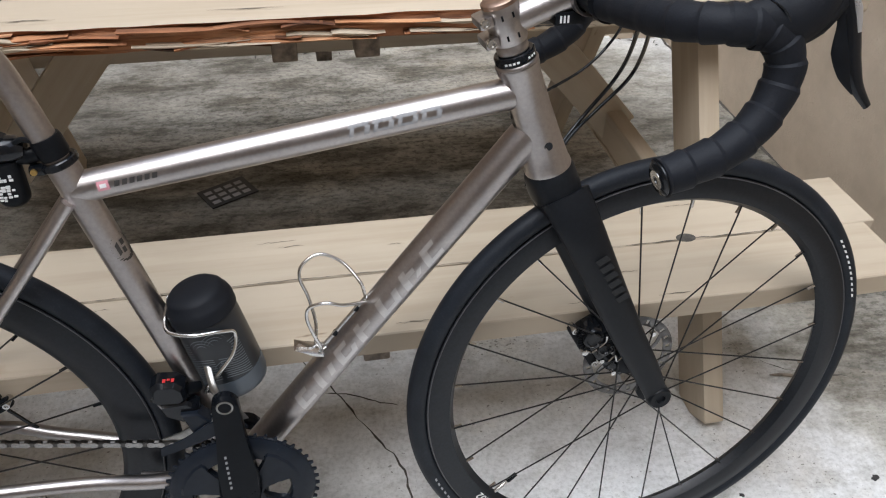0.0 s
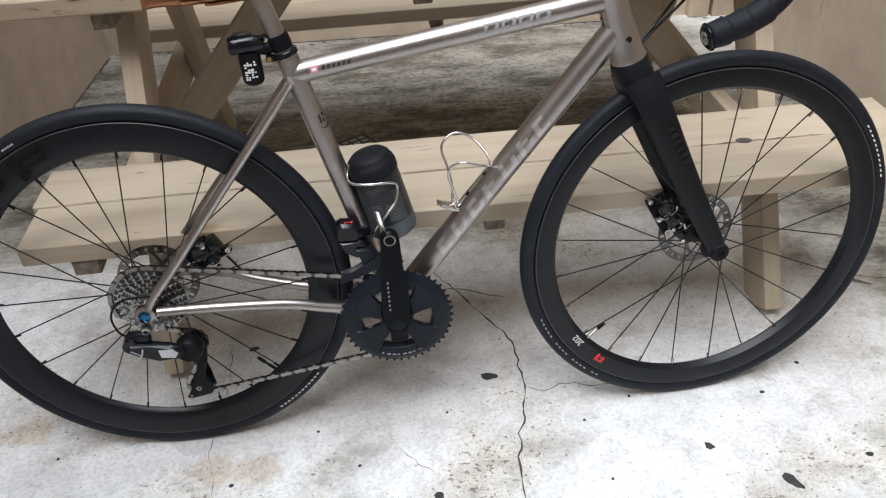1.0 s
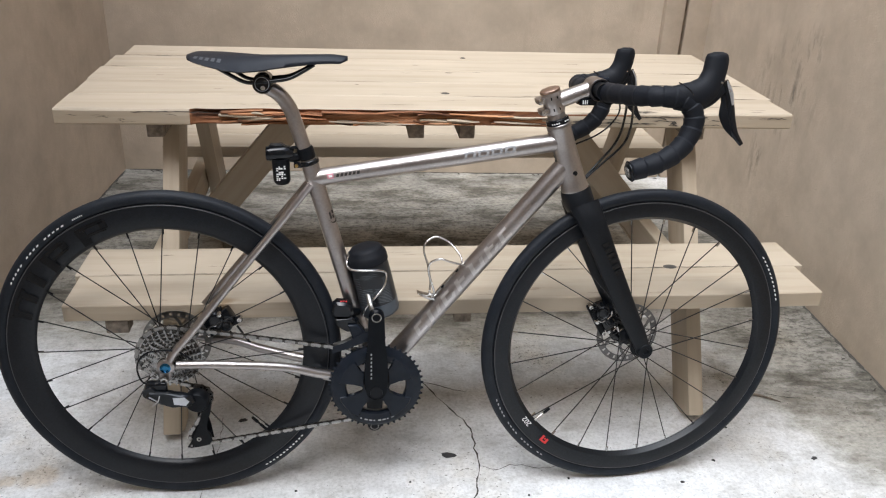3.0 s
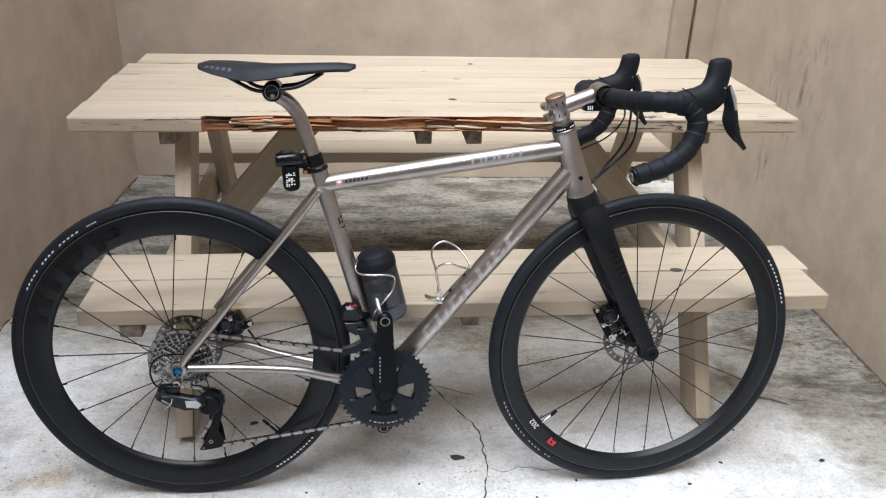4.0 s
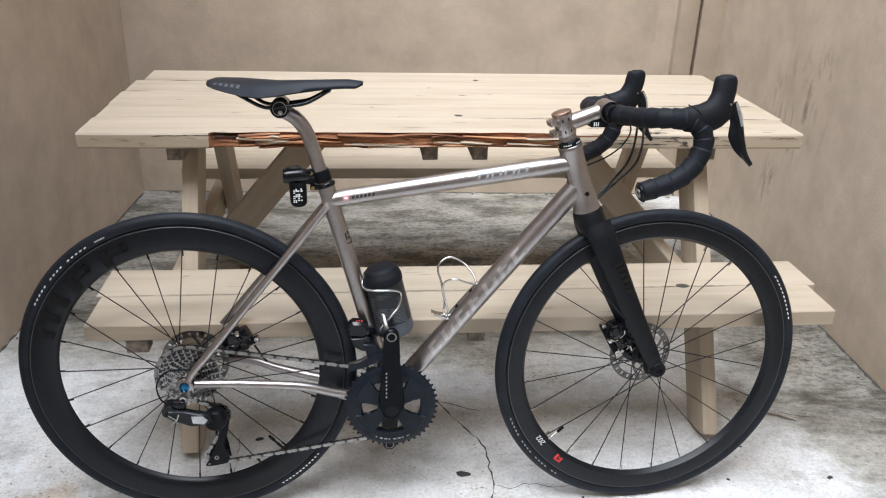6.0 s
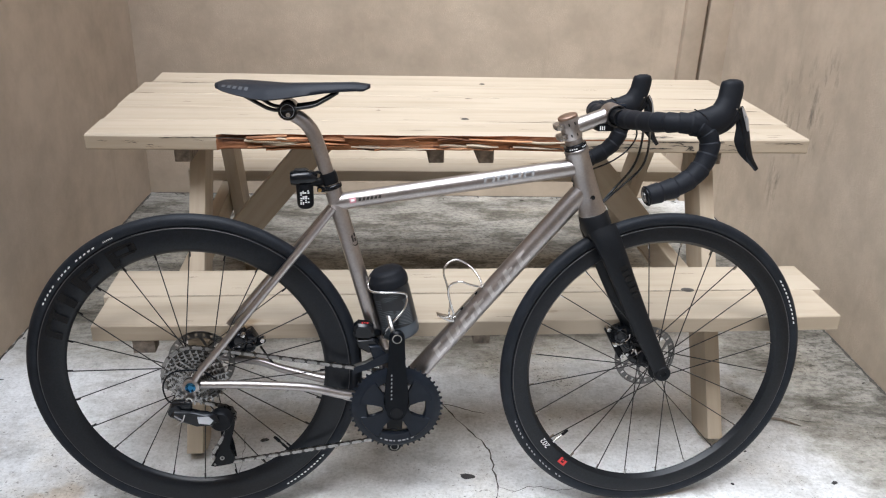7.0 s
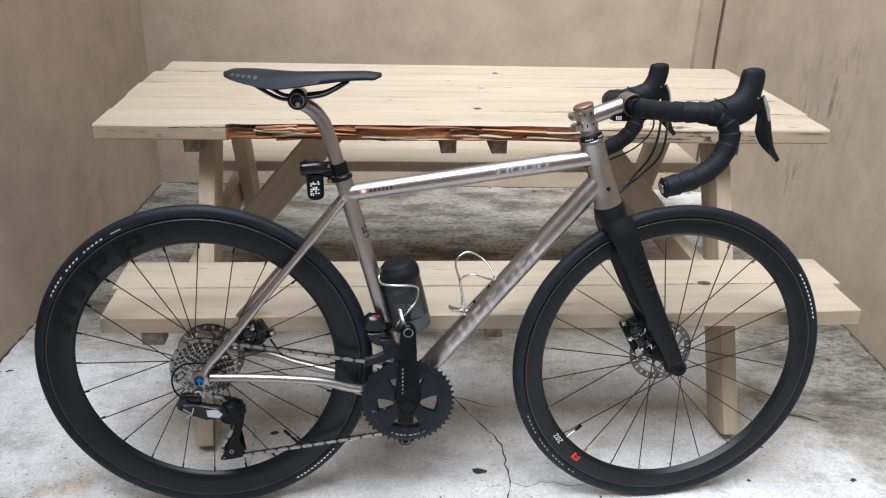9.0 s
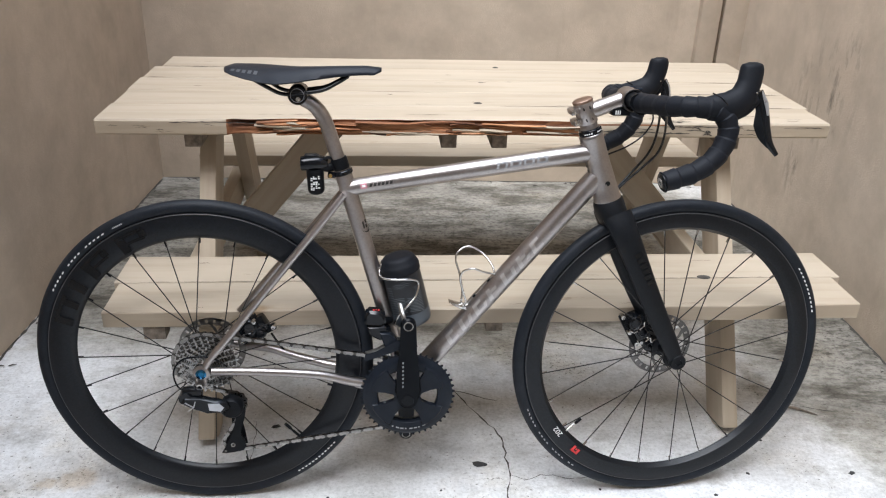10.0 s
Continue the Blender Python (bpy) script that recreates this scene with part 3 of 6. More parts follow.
def ragged(pts, width, seed, step=0.012, z=0.0008, jx=0.0024, jy=0.0016):
    """A thin jagged strip along the points, lying flat at height z."""
    rnd = random.Random(seed)
    p = smooth([(x, y, 0) for x, y in pts], 4)
    q = [p[0]]
    for a, b in zip(p, p[1:]):
        n = max(1, int((b - a).length / step))
        for i in range(1, n + 1):
            q.append(a.lerp(b, i / n) + Vector((rnd.gauss(0, jx), rnd.gauss(0, jy), 0)))
    bm = B()
    rows = []
    for i, c in enumerate(q):
        t = (q[min(i + 1, len(q) - 1)] - q[max(i - 1, 0)]).normalized()
        nrm = Vector((-t.y, t.x, 0))
        w = width * rnd.uniform(0.25, 1.25) * min(1.0, 0.25 + 0.4 * min(i, len(q) - 1 - i))
        rows.append([bm.verts.new(c + nrm * w + Vector((0, 0, z))), bm.verts.new(c - nrm * w + Vector((0, 0, z)))])
    for a, b in zip(rows, rows[1:]):
        bm.faces.new((a[0], a[1], b[1], b[0]))
    return bm


def split(x0, x1, y, w, seed, z=None):
    bm = ragged([(x0, y), ((x0 + x1) / 2, y + 0.001), (x1, y)], w, seed, 0.01, (TZ if z is None else z) + 0.0012, 0.001, 0.0008)
    ob = part("split", bm, CRACK, table)
    ob.matrix_basis = T0


for k, (x0, x1, j, w) in enumerate(((1.12, 1.385, 2, 0.0020), (0.98, 1.37, 1, 0.0017), (1.20, 1.375, 3, 0.0012), (-0.29, -0.10, 4, 0.0016), (-0.20, 0.12, 4, 0.0008), (0.62, 0.80, 1, 0.0008), (0.30, 0.42, 2, 0.0007), (-0.305, -0.24, 3, 0.0014), (0.86, 1.02, 3, 0.0006))):
    split(x0, x1, TY0 + j * pw, w, 200 + k)
rnd = random.Random(21)
for k in range(14):
    x = rnd.uniform(-0.25, 1.35)
    y = rnd.uniform(TY0 + 0.02, TY1 - 0.02)
    split(x, x + rnd.uniform(0.012, 0.07), y, rnd.uniform(0.0005, 0.0013), 300 + k)
for k in range(12):
    x = rnd.uniform(0.86, 1.36)
    split(x, x + rnd.uniform(0.02, 0.08), TY0 + rnd.uniform(0.012, 0.06), rnd.uniform(0.0006, 0.0016), 340 + k)
for k in range(16):
    x = rnd.uniform(-0.2, 1.33)
    split(x, x + rnd.uniform(0.01, 0.06), rnd.uniform(0.17, 0.41), rnd.uniform(0.0005, 0.0010), 400 + k, BZ)
for k, (x0, x1, y, w) in enumerate(((0.595, 0.617, 0.828, 0.0030), (0.669, 0.693, 0.838, 0.0016), (0.513, 0.529, 0.912, 0.0020), (0.349, 0.363, 0.693, 0.0024), (0.415, 0.457, 0.602, 0.0010), (0.010, 0.037, 0.634, 0.0014),
                                    (-0.148, -0.128, 0.762, 0.0018), (-0.196, -0.148, 0.978, 0.0024), (0.390, 0.496, 0.510, 0.0011), (0.761, 0.817, 0.595, 0.0012), (1.010, 1.038, 0.463, 0.0036), (1.034, 1.060, 0.466, 0.0030), (1.002, 1.050, 0.473, 0.0018), (0.999, 1.069, 0.573, 0.0010))):
    split(x0, x1, y, w, 460 + k)
split(0.98, 1.24, 0.2915, 0.0009, 440, BZ)
split(-0.2, 0.95, 0.2920, 0.0006, 441, BZ)


def face_split(x0, x1, z, w, seed, depth=0.0012):
    """A dark split in the front face of the front board."""
    bm = ragged([(x0, z), ((x0 + x1) / 2, z + 0.001), (x1, z - 0.001)], w, seed, 0.008, 0.0, 0.001, 0.0007)
    for v in bm.verts:
        v.co = Vector((v.co.x, TY0 - depth, v.co.y))
    ob = part("split", bm, CRACK, table)
    ob.matrix_basis = T0


rnd = random.Random(8)
for k in range(16):
    x = rnd.uniform(0.88, 1.36)
    face_split(x, x + rnd.uniform(0.012, 0.09), TZ - rnd.uniform(0.006, 0.030), rnd.uniform(0.0005, 0.0014), 500 + k)
for k in range(6):
    x = rnd.uniform(-0.28, 0.0)
    face_split(x, x + rnd.uniform(0.01, 0.05), TZ - rnd.uniform(0.008, 0.030), rnd.uniform(0.0004, 0.0009), 520 + k)
face_split(-0.14, 0.06, TZ - 0.006, 0.0012, 540)
face_split(0.848, 0.905, TZ - 0.022, 0.0022, 541)
face_split(0.74, 0.90, TZ - 0.027, 0.0012, 542)
face_split(1.094, 1.108, TZ - 0.022, 0.0048, 543)
face_split(1.090, 1.112, TZ - 0.028, 0.0022, 544)
face_split(0.86, 1.06, TZ - 0.024, 0.0016, 541)
for k, (x, z) in enumerate(((1.245, 0.718), (1.250, 0.709), (1.243, 0.713))):
    face_split(x - 0.004, x + 0.006, z, 0.0022, 550 + k)


# ---- bicycle: x ahead, y to its left, z up in its own leaning frame ----
BIKE = Matrix(((0.99978, -0.02092, -0.00182, 0.01374), (0.02100, 0.99600, 0.08681, 0.04591), (0.0, -0.08683, 0.99622, 0.0), (0, 0, 0, 1)))
bike = group_empty("bicycle", BIKE)
tagged(bike, "brushed titanium road bicycle with black deep-rim wheels leaning beside the table", "bicycle")
R, RW, FW = 0.338, Vector((0, 0, 0.338)), Vector((0.9645, 0, 0.338))
BB = Vector((0.4085, 0, 0.273))
HT, HB = Vector((0.758, 0, 0.806)), Vector((0.801, 0, 0.681))
HAX = (HT - HB).normalized()
STEER = Matrix.Translation(HT) @ Matrix.Rotation(radians(4.5), 4, HAX) @ Matrix.Translation(-HT)
SIDE = Vector((0, -1, 0))


def turned(bm):
    # the fork rakes forward below its crown
    for v in bm.verts:
        v.co.x += 0.0095 * max(0.0, min(1.0, (0.66 - v.co.z) / 0.30))
    bmesh.ops.transform(bm, matrix=STEER, verts=bm.verts)
    return bm


def tube_patch(bm, p0, p1, r, s0, s1, f0, f1, slant=0.0, lift=0.0004, n=6):
    """A thin print on a straight tube: s along it (0 to 1), f degrees round it from the right-hand side upward."""
    p0, p1 = Vector(p0), Vector(p1)
    d = p1 - p0
    up = (Vector((0, 0, 1)) - d.normalized() * d.normalized().z).normalized()
    side = (SIDE - d.normalized() * SIDE.dot(d.normalized()))
    side = (side - up * side.dot(up)).normalized()
    rows = []
    for i in range(n + 1):
        f = radians(f0 + (f1 - f0) * i / n)
        o = (side * math.cos(f) + up * math.sin(f)) * (r + lift)
        sl = slant * (i / n)
        rows.append([bm.verts.new(p0 + d * (q + sl) + o) for q in (s0, s1)])
    for i in range(n):
        bm.faces.new((rows[i][0], rows[i][1], rows[i + 1][1], rows[i + 1][0]))


def straight_tube(name, p0, p1, r0, r1=None, label="", mat=None, seg=28, flat=1.0):
    bm = sweep(B(), [Vector(p0).lerp(Vector(p1), t) for t in (0, 0.25, 0.5, 0.75, 1)], lerp_list([r0, r1 or r0], 5), seg, flat=flat)
    return part(name, bm, mat or TI, bike, label)


# frame tubes
head = sweep(B(), [HB, HB.lerp(HT, 0.03), HB.lerp(HT, 0.06), HB.lerp(HT, 0.25), HB.lerp(HT, 0.6), HB.lerp(HT, 0.93), HB.lerp(HT, 0.96), HT], [0.0275, 0.0275, 0.0262, 0.0245, 0.0225, 0.0222, 0.0235, 0.0235], 32)
head_tube = part("head_tube", head, TI, bike, "brushed titanium head tube with a small round hole")
bm = lathe(B(), [(0.0, 0.0006), (0.0048, 0.0006), (0.0052, -0.004)], HB.lerp(HT, 0.30) + Vector((0.004, -0.0237, -0.001)), (0, -1, 0), 18)
part("cable_port", bm, GLOSS, head_tube)
TT0, TT1 = Vector((0.289, 0, 0.700)), Vector((0.754, 0, 0.773))
DT0, DT1 = BB + Vector((0.004, 0, 0.004)), Vector((0.778, 0, 0.728))
ST0, ST1 = BB, Vector((0.2835, 0, 0.728))
top_tube = straight_tube("top_tube", TT0, TT1, 0.0168, 0.0178)
down_tube = straight_tube("down_tube", DT0, DT1, 0.0205)
seat_tube = straight_tube("seat_tube", ST0, ST1, 0.0165)
bm = lathe(B(), [(0.0, -0.036), (0.0215, -0.036), (0.0225, -0.032), (0.0225, 0.032), (0.0215, 0.036), (0.0, 0.036)], BB, (0, 1, 0), 30)
part("bottom_bracket_shell", bm, TI, bike)
for sg, nm in ((-1, "seat_stay"), (1, "seat_stay")):
    pts = smooth([(0.284, sg * 0.016, 0.692), (0.235, sg * 0.026, 0.630), (0.14, sg * 0.042, 0.515), (0.064, sg * 0.056, 0.421), (0.034, sg * 0.062, 0.386), (0.017, sg * 0.065, 0.366), (0.008, sg * 0.066, 0.350)], 6)
    part(nm, sweep(B(), pts, 0.0078, 16), TI, bike)
    pts = smooth([(0.020, sg * 0.066, 0.3405), (0.11, sg * 0.063, 0.337), (0.225, sg * 0.054, 0.324), (0.29, sg * 0.044, 0.303), (0.325, sg * 0.036, 0.292)], 6)
    if sg > 0:
        pts = smooth([(0.020, 0.066, 0.3385), (0.074, 0.063, 0.331), (0.121, 0.061, 0.324), (0.163, 0.057, 0.310), (0.210, 0.053, 0.298), (0.258, 0.046, 0.289), (0.325, 0.036, 0.284)], 6)
    stay = part("chain_stay", sweep(B(), pts, lerp_list([0.0085, 0.0085, 0.0095, 0.0098], len(pts)), 16), TI, bike)
    bm = slab(B(), [(0.285, 0.309), (0.345, 0.296), (0.40, 0.290), (0.40, 0.260), (0.345, 0.272), (0.300, 0.283)], sg * 0.033 - 0.004, sg * 0.033 + 0.004, 0.0015)
    part("stay_yoke", bm, TI, bike)
    bm = lathe(B(), [(0.0, -0.004), (0.0150, -0.004), (0.0165, -0.002), (0.0165, 0.003), (0.0135, 0.005), (0.0, 0.005)], (0, sg * 0.068, 0.338), (0, sg, 0), 26)
    drop = part("dropout", bm, TI, bike)
    bm = lathe(B(), [(0.0095, 0.003), (0.0105, 0.0065), (0.0065, 0.0085), (0.0055, 0.0065), (0.0, 0.0065)], (0, sg * 0.068, 0.338), (0, sg, 0), 24)
    part("axle_end", bm, BLUE, drop, "blue anodised axle end")
    bm = sweep(B(), [(0.055, sg * 0.058, 0.3410 - 0.003), (0.02, sg * 0.067, 0.341)], 0.0082, 14)
    part("stay_plug", bm, TI, bike)
part("stay_bridge", sweep(B(), [(0.262, -0.020, 0.664), (0.262, 0.020, 0.664)], 0.006, 12), TI, bike)

# prints on the frame: plain blocks
bm = B()
pos = 0.215
for k, w in enumerate((0.060, 0.066, 0.062, 0.066, 0.070, 0.060, 0.062)):
    # slanted strokes and crossbars, no two alike
    tube_patch(bm, DT0, DT1, 0.0205, pos, pos + 0.018, -20, 42, 0.014)
    if k % 3 != 1:
        tube_patch(bm, DT0, DT1, 0.0205, pos + 0.018, pos + w * 0.80, 26 - 14 * (k % 2), 42 - 14 * (k % 2), 0.004)
    if k % 2 == 0:
        tube_patch(bm, DT0, DT1, 0.0205, pos + 0.018, pos + w * 0.80, -20, -4, 0.004)
    if k % 3 != 0:
        tube_patch(bm, DT0, DT1, 0.0205, pos + w * 0.62, pos + w * 0.86, -20 + 10 * (k % 2), 42 - 16 * (k % 3), 0.014)
    pos += w + 0.010
part("tube_logo", bm, SATIN, down_tube, "pale satin blocks of a worn logo")
bm = B()
for k in range(4):
    a = 0.615 + k * 0.055
    tube_patch(bm, TT0, TT1, 0.0176, a, a + 0.046, 22, 34, 0.006)
    tube_patch(bm, TT0, TT1, 0.0176, a, a + 0.010, -8, 22, 0.006)
    tube_patch(bm, TT0, TT1, 0.0176, a + 0.034, a + 0.046, -8, 22, 0.006)
    if k:
        tube_patch(bm, TT0, TT1, 0.0176, a + 0.010, a + 0.034, -8, 3, 0.002)
part("tube_logo", bm, GREY, top_tube, "grey block print near the head tube")
bm = B()
for k in range(6):
    a = 0.095 + k * 0.0165
    tube_patch(bm, TT0, TT1, 0.0170, a, a + 0.0115, 0, 20, 0.004)
part("name_print", bm, DARKPRINT, top_tube, "row of small dark bars")
bm = B()
tube_patch(bm, TT0, TT1, 0.0171, 0.060, 0.086, -6, 28)
part("sticker", bm, PINK, top_tube, "small pink and white round sticker")
bm = B()
tube_patch(bm, TT0, TT1, 0.0174, 0.066, 0.080, 4, 18)
part("sticker_centre", bm, WHITE, top_tube)
bm = B()
for k in range(24):
    w0, w1 = 2 * math.pi * k / 24, 2 * math.pi * (k + 0.7) / 24
    tube_patch(bm, ST0, ST1, 0.0166, 0.775 + 0.034 * math.sin(w0), 0.781 + 0.034 * math.sin(w1), 52 + 44 * math.cos(w0), 60 + 44 * math.cos(w1), n=2)
tube_patch(bm, ST0, ST1, 0.0166, 0.760, 0.790, 30, 44, 0.006)
tube_patch(bm, ST0, ST1, 0.0166, 0.762, 0.776, 50, 66)
tube_patch(bm, ST0, ST1, 0.0166, 0.782, 0.796, 54, 72)
part("round_badge", bm, DARKPRINT, seat_tube, "dark ring-shaped badge")
bm = B()
for k in range(5):
    tube_patch(bm, HB, HT, 0.0236, 0.42 + 0.07 * k, 0.46 + 0.07 * k, -88 - 6 * k, -70 - 4 * k)
part("head_badge", bm, DARKPRINT, head_tube)


# ---- wheels ----
def annular(bm, r0, r1, a0, a1, y, n=4):
    rows = [[bm.verts.new((r * math.cos(a), y, r * math.sin(a))) for r in (r0, r1)] for a in np.linspace(radians(a0), radians(a1), n + 1)]
    for i in range(n):
        bm.faces.new((rows[i][0], rows[i][1], rows[i + 1][1], rows[i + 1][0]))


def sidewall(bm, a0, a1, f0, f1, skew=0.0, n=3, k=3):
    rc, rs = 0.3243, 0.01400
    grid = []
    for i in range(k + 1):
        f = radians(f0 + (f1 - f0) * i / k)
        row = []
        for j in range(n + 1):
            a = radians(a0 + (a1 - a0) * j / n + skew * i / k)
            rr = rc + rs * math.cos(f)
            row.append(bm.verts.new((rr * math.cos(a), -rs * math.sin(f), rr * math.sin(a))))
        grid.append(row)
    for i in range(k):
        for j in range(n):
            bm.faces.new((grid[i][j], grid[i][j + 1], grid[i + 1][j + 1], grid[i + 1][j]))


def side_text(bm, a0, a1, count, gaps=()):
    st = (a1 - a0) / count
    for k in range(count):
        if k in gaps:
            continue
        sidewall(bm, a0 + st * k + st * 0.22, a0 + st * (k + 0.74), 99, 88, st * 0.14)


def toothed(bm, teeth, r_root, r_tip, r_in, y0, y1):
    """A flat ring with teeth, its hole open."""
    out = []
    for k in range(teeth):
        for q, r in ((0.0, r_root), (0.30, r_root), (0.42, r_tip), (0.60, r_tip), (0.72, r_root)):
            a = 2 * math.pi * (k + q) / teeth
            out.append((r * math.cos(a), r * math.sin(a)))
    n = len(out)
    inn = [(r_in * math.cos(2 * math.pi * i / n), r_in * math.sin(2 * math.pi * i / n)) for i in range(n)]
    vs = [[bm.verts.new((x, y, z)) for x, z in ring] for ring in (out, inn) for y in (y0, y1)]
    o0, o1, i0, i1 = vs
    for i in range(n):
        j = (i + 1) % n
        bm.faces.new((o0[i], o0[j], o1[j], o1[i]))
        bm.faces.new((i0[i], i1[i], i1[j], i0[j]))
        bm.faces.new((o0[i], i0[i], i0[j], o0[j]))
        bm.faces.new((o1[i], o1[j], i1[j], i1[i]))


def rotor(bm, r, y):
    """A brake disc: a wavy drilled ring on curved arms round a carrier."""
    n = 72
    for k in range(n):
        if k % 3 == 1:
            continue
        a0, a1 = 2 * math.pi * k / n, 2 * math.pi * (k + 1) / n
        rows = [[bm.verts.new((q * math.cos(a), y + s, q * math.sin(a))) for a in (a0, a1)] for q in (r - 0.0125, r) for s in (-0.0009, 0.0009)]
        p = rows
        bm.faces.new((p[0][0], p[0][1], p[2][1], p[2][0]))
        bm.faces.new((p[1][0], p[1][1], p[3][1], p[3][0]))
        bm.faces.new((p[2][0], p[2][1], p[3][1], p[3][0]))
        bm.faces.new((p[0][0], p[0][1], p[1][1], p[1][0]))
    lathe(bm, [(r - 0.0035, -0.0009), (r + 0.0008, -0.0009), (r + 0.0008, 0.0009), (r - 0.0035, 0.0009)], (0, y, 0), (0, 1, 0), 60, closed=True)
    lathe(bm, [(r - 0.0135, -0.0009), (r - 0.0105, -0.0009), (r - 0.0105, 0.0009), (r - 0.0135, 0.0009)], (0, y, 0), (0, 1, 0), 60, closed=True)
    lathe(bm, [(0.017, -0.0015), (0.026, -0.0015), (0.026, 0.0015), (0.017, 0.0015)], (0, y, 0), (0, 1, 0), 40, closed=True)
    for k in range(6):
        a = k * math.pi / 3
        sweep(bm, [Vector(((0.025 + t * (r - 0.037)) * math.cos(a + t * 0.55), y, (0.025 + t * (r - 0.037)) * math.sin(a + t * 0.55))) for t in (0, 0.33, 0.66, 1)], 0.0035, 6, flat=0.3)


def wheel(m, rim_in, name, front):
    w = group_empty(name, m, bike)
    bm = lathe(B(), [(0.3243 + 0.0137 * math.cos(q), 0.0137 * math.sin(q)) for q in np.linspace(0, 2 * math.pi, 25)[:-1]], (0, 0, 0), (0, 1, 0), 144, closed=True)
    tyre = part("tyre", bm, TYRE, w, "black road tyre with white sidewall print")
    d = 0.3125 - rim_in
    prof = [(0.3135, -0.0112), (0.3085, -0.0122), (0.3125 - d * 0.45, -0.0134), (rim_in + d * 0.20, -0.0108), (rim_in + 0.004, -0.0062), (rim_in, 0.0)]
    prof = prof + [(a, -b) for a, b in reversed(prof[:-1])]
    part("rim", lathe(B(), prof, (0, 0, 0), (0, 1, 0), 144, closed=True), RIM, w, "deep dark carbon rim")
    # pale rings stand in for the highlight where rim meets tyre
    for sg in (-1, 1):
        bm = lathe(B(), [(0.3112, 0.0), (0.3120, 0.0006), (0.3128, 0.0)], (0, sg * 0.0119, 0), (0, sg, 0), 120)
        part("rim_highlight", bm, LINE, w, "thin pale ring painted as the highlight round the rim")
    hubw = 0.047 if front else 0.062
    hub = lathe(B(), [(0.0, -hubw), (0.0085, -hubw), (0.0085, -0.034), (0.021, -0.031), (0.021, -0.027), (0.012, -0.022), (0.011, 0.0), (0.012, 0.022), (0.022, 0.027), (0.022, 0.031), (0.0095, 0.034), (0.0085, hubw), (0.0, hubw)], (0, 0, 0), (0, 1, 0), 28)
    part("hub", hub, BLACK, w)
    meshes = {}
    for sg in (-1, 1):
        for cr in (-1, 1):
            a = radians(82) * cr
            h0 = Vector((0.0205 * math.cos(a), sg * (0.029 + 0.0015 * cr), 0.0205 * math.sin(a)))
            h1 = Vector((rim_in + 0.002, sg * 0.0025, 0))
            bm = sweep(B(), [h0, h0.lerp(h1, 0.5), h1], 0.00115, 6)
            meshes[sg, cr] = mesh_of("spoke", bm, SPOKE)
    nip = mesh_of("nipple", sweep(B(), [(rim_in - 0.010, 0, 0), (rim_in - 0.004, 0, 0), (rim_in + 0.002, 0, 0)], 0.0019, 6), STEEL if front else BLACK)
    for k in range(24):
        mm = Matrix.Rotation(-radians(15 * k + (7.6 if front else -0.6)), 4, "Y")
        share("spoke", meshes[1 if k % 2 else -1, 1 if (k // 2) % 2 else -1], w, mm)
        share("nipple", nip, w, mm)
    bm = B()
    rotor(bm, 0.069, 0.040)
    part("brake_rotor", bm, DISC if front else DULL, w, "drilled steel brake disc")
    va = radians(220.5 if front else -47.5)
    d = Vector((math.cos(va), 0, math.sin(va)))
    p0 = d * (rim_in + 0.003)
    bm = sweep(B(), [p0, p0 - d * 0.018, p0 - d * 0.019, p0 - d * 0.030, p0 - d * 0.031, p0 - d * 0.040], [0.003, 0.003, 0.0022, 0.0022, 0.0032, 0.0026], 10)
    part("valve", bm, STEEL if front else BLACK, w)
    bm = sweep(B(), [p0 - d * 0.026, p0 - d * 0.029, p0 - d * 0.043], [0.0028, 0.0036, 0.0030], 10)
    part("valve_cap", bm, BLACK, w)
    return w


front_wheel = wheel(STEER @ Matrix.Translation(FW), 0.2745, "front_wheel", True)
rear_wheel = wheel(Matrix.Translation(RW), 0.2600, "rear_wheel", False)
bm = B()
side_text(bm, 36, 15, 11)
part("tyre_print", bm, WHITE, front_wheel, "row of small white bars")
bm = B()
side_text(bm, 200, 234, 18, (5, 10, 15))
part("tyre_print", bm, GREY, front_wheel, "row of small white bars")
bm = B()
side_text(bm, 152, 122, 16, (5, 10))
side_text(bm, 119, 115, 6)
part("tyre_print", bm, WHITE, rear_wheel, "row of small white bars")
bm = B()
side_text(bm, -58, -38, 12)
part("tyre_print", bm, WHITE, rear_wheel, "row of small white bars")
bm = B()
for a0, a1, r0, r1 in ((163, 160, .268, .304), (160, 151, .296, .304), (155, 152, .268, .296), (147, 143.5, .268, .304), (138, 134.5, .266, .304), (134.5, 127, .297, .304), (134.5, 127, .281, .287), (129, 126, .285, .300), (121, 117.5, .268, .304), (117.5, 110, .297, .304), (117.5, 110, .281, .287), (112, 109, .285, .300)):
    annular(bm, r0, r1, a0, a1, -0.0143, 5)
part("rim_logo", bm, STEALTH, rear_wheel, "glossy black block logo on the rim")
bm = B()
annular(bm, 0.284, 0.299, 227.5, 228.7, -0.0143, 3)
annular(bm, 0.2945, 0.299, 227.5, 231.3, -0.0143, 3)
annular(bm, 0.286, 0.299, 230.1, 231.3, -0.0143, 3)
annular(bm, 0.287, 0.291, 229.1, 229.8, -0.0143, 2)
part("rim_logo", bm, RED, front_wheel, "small red emblem on the rim")


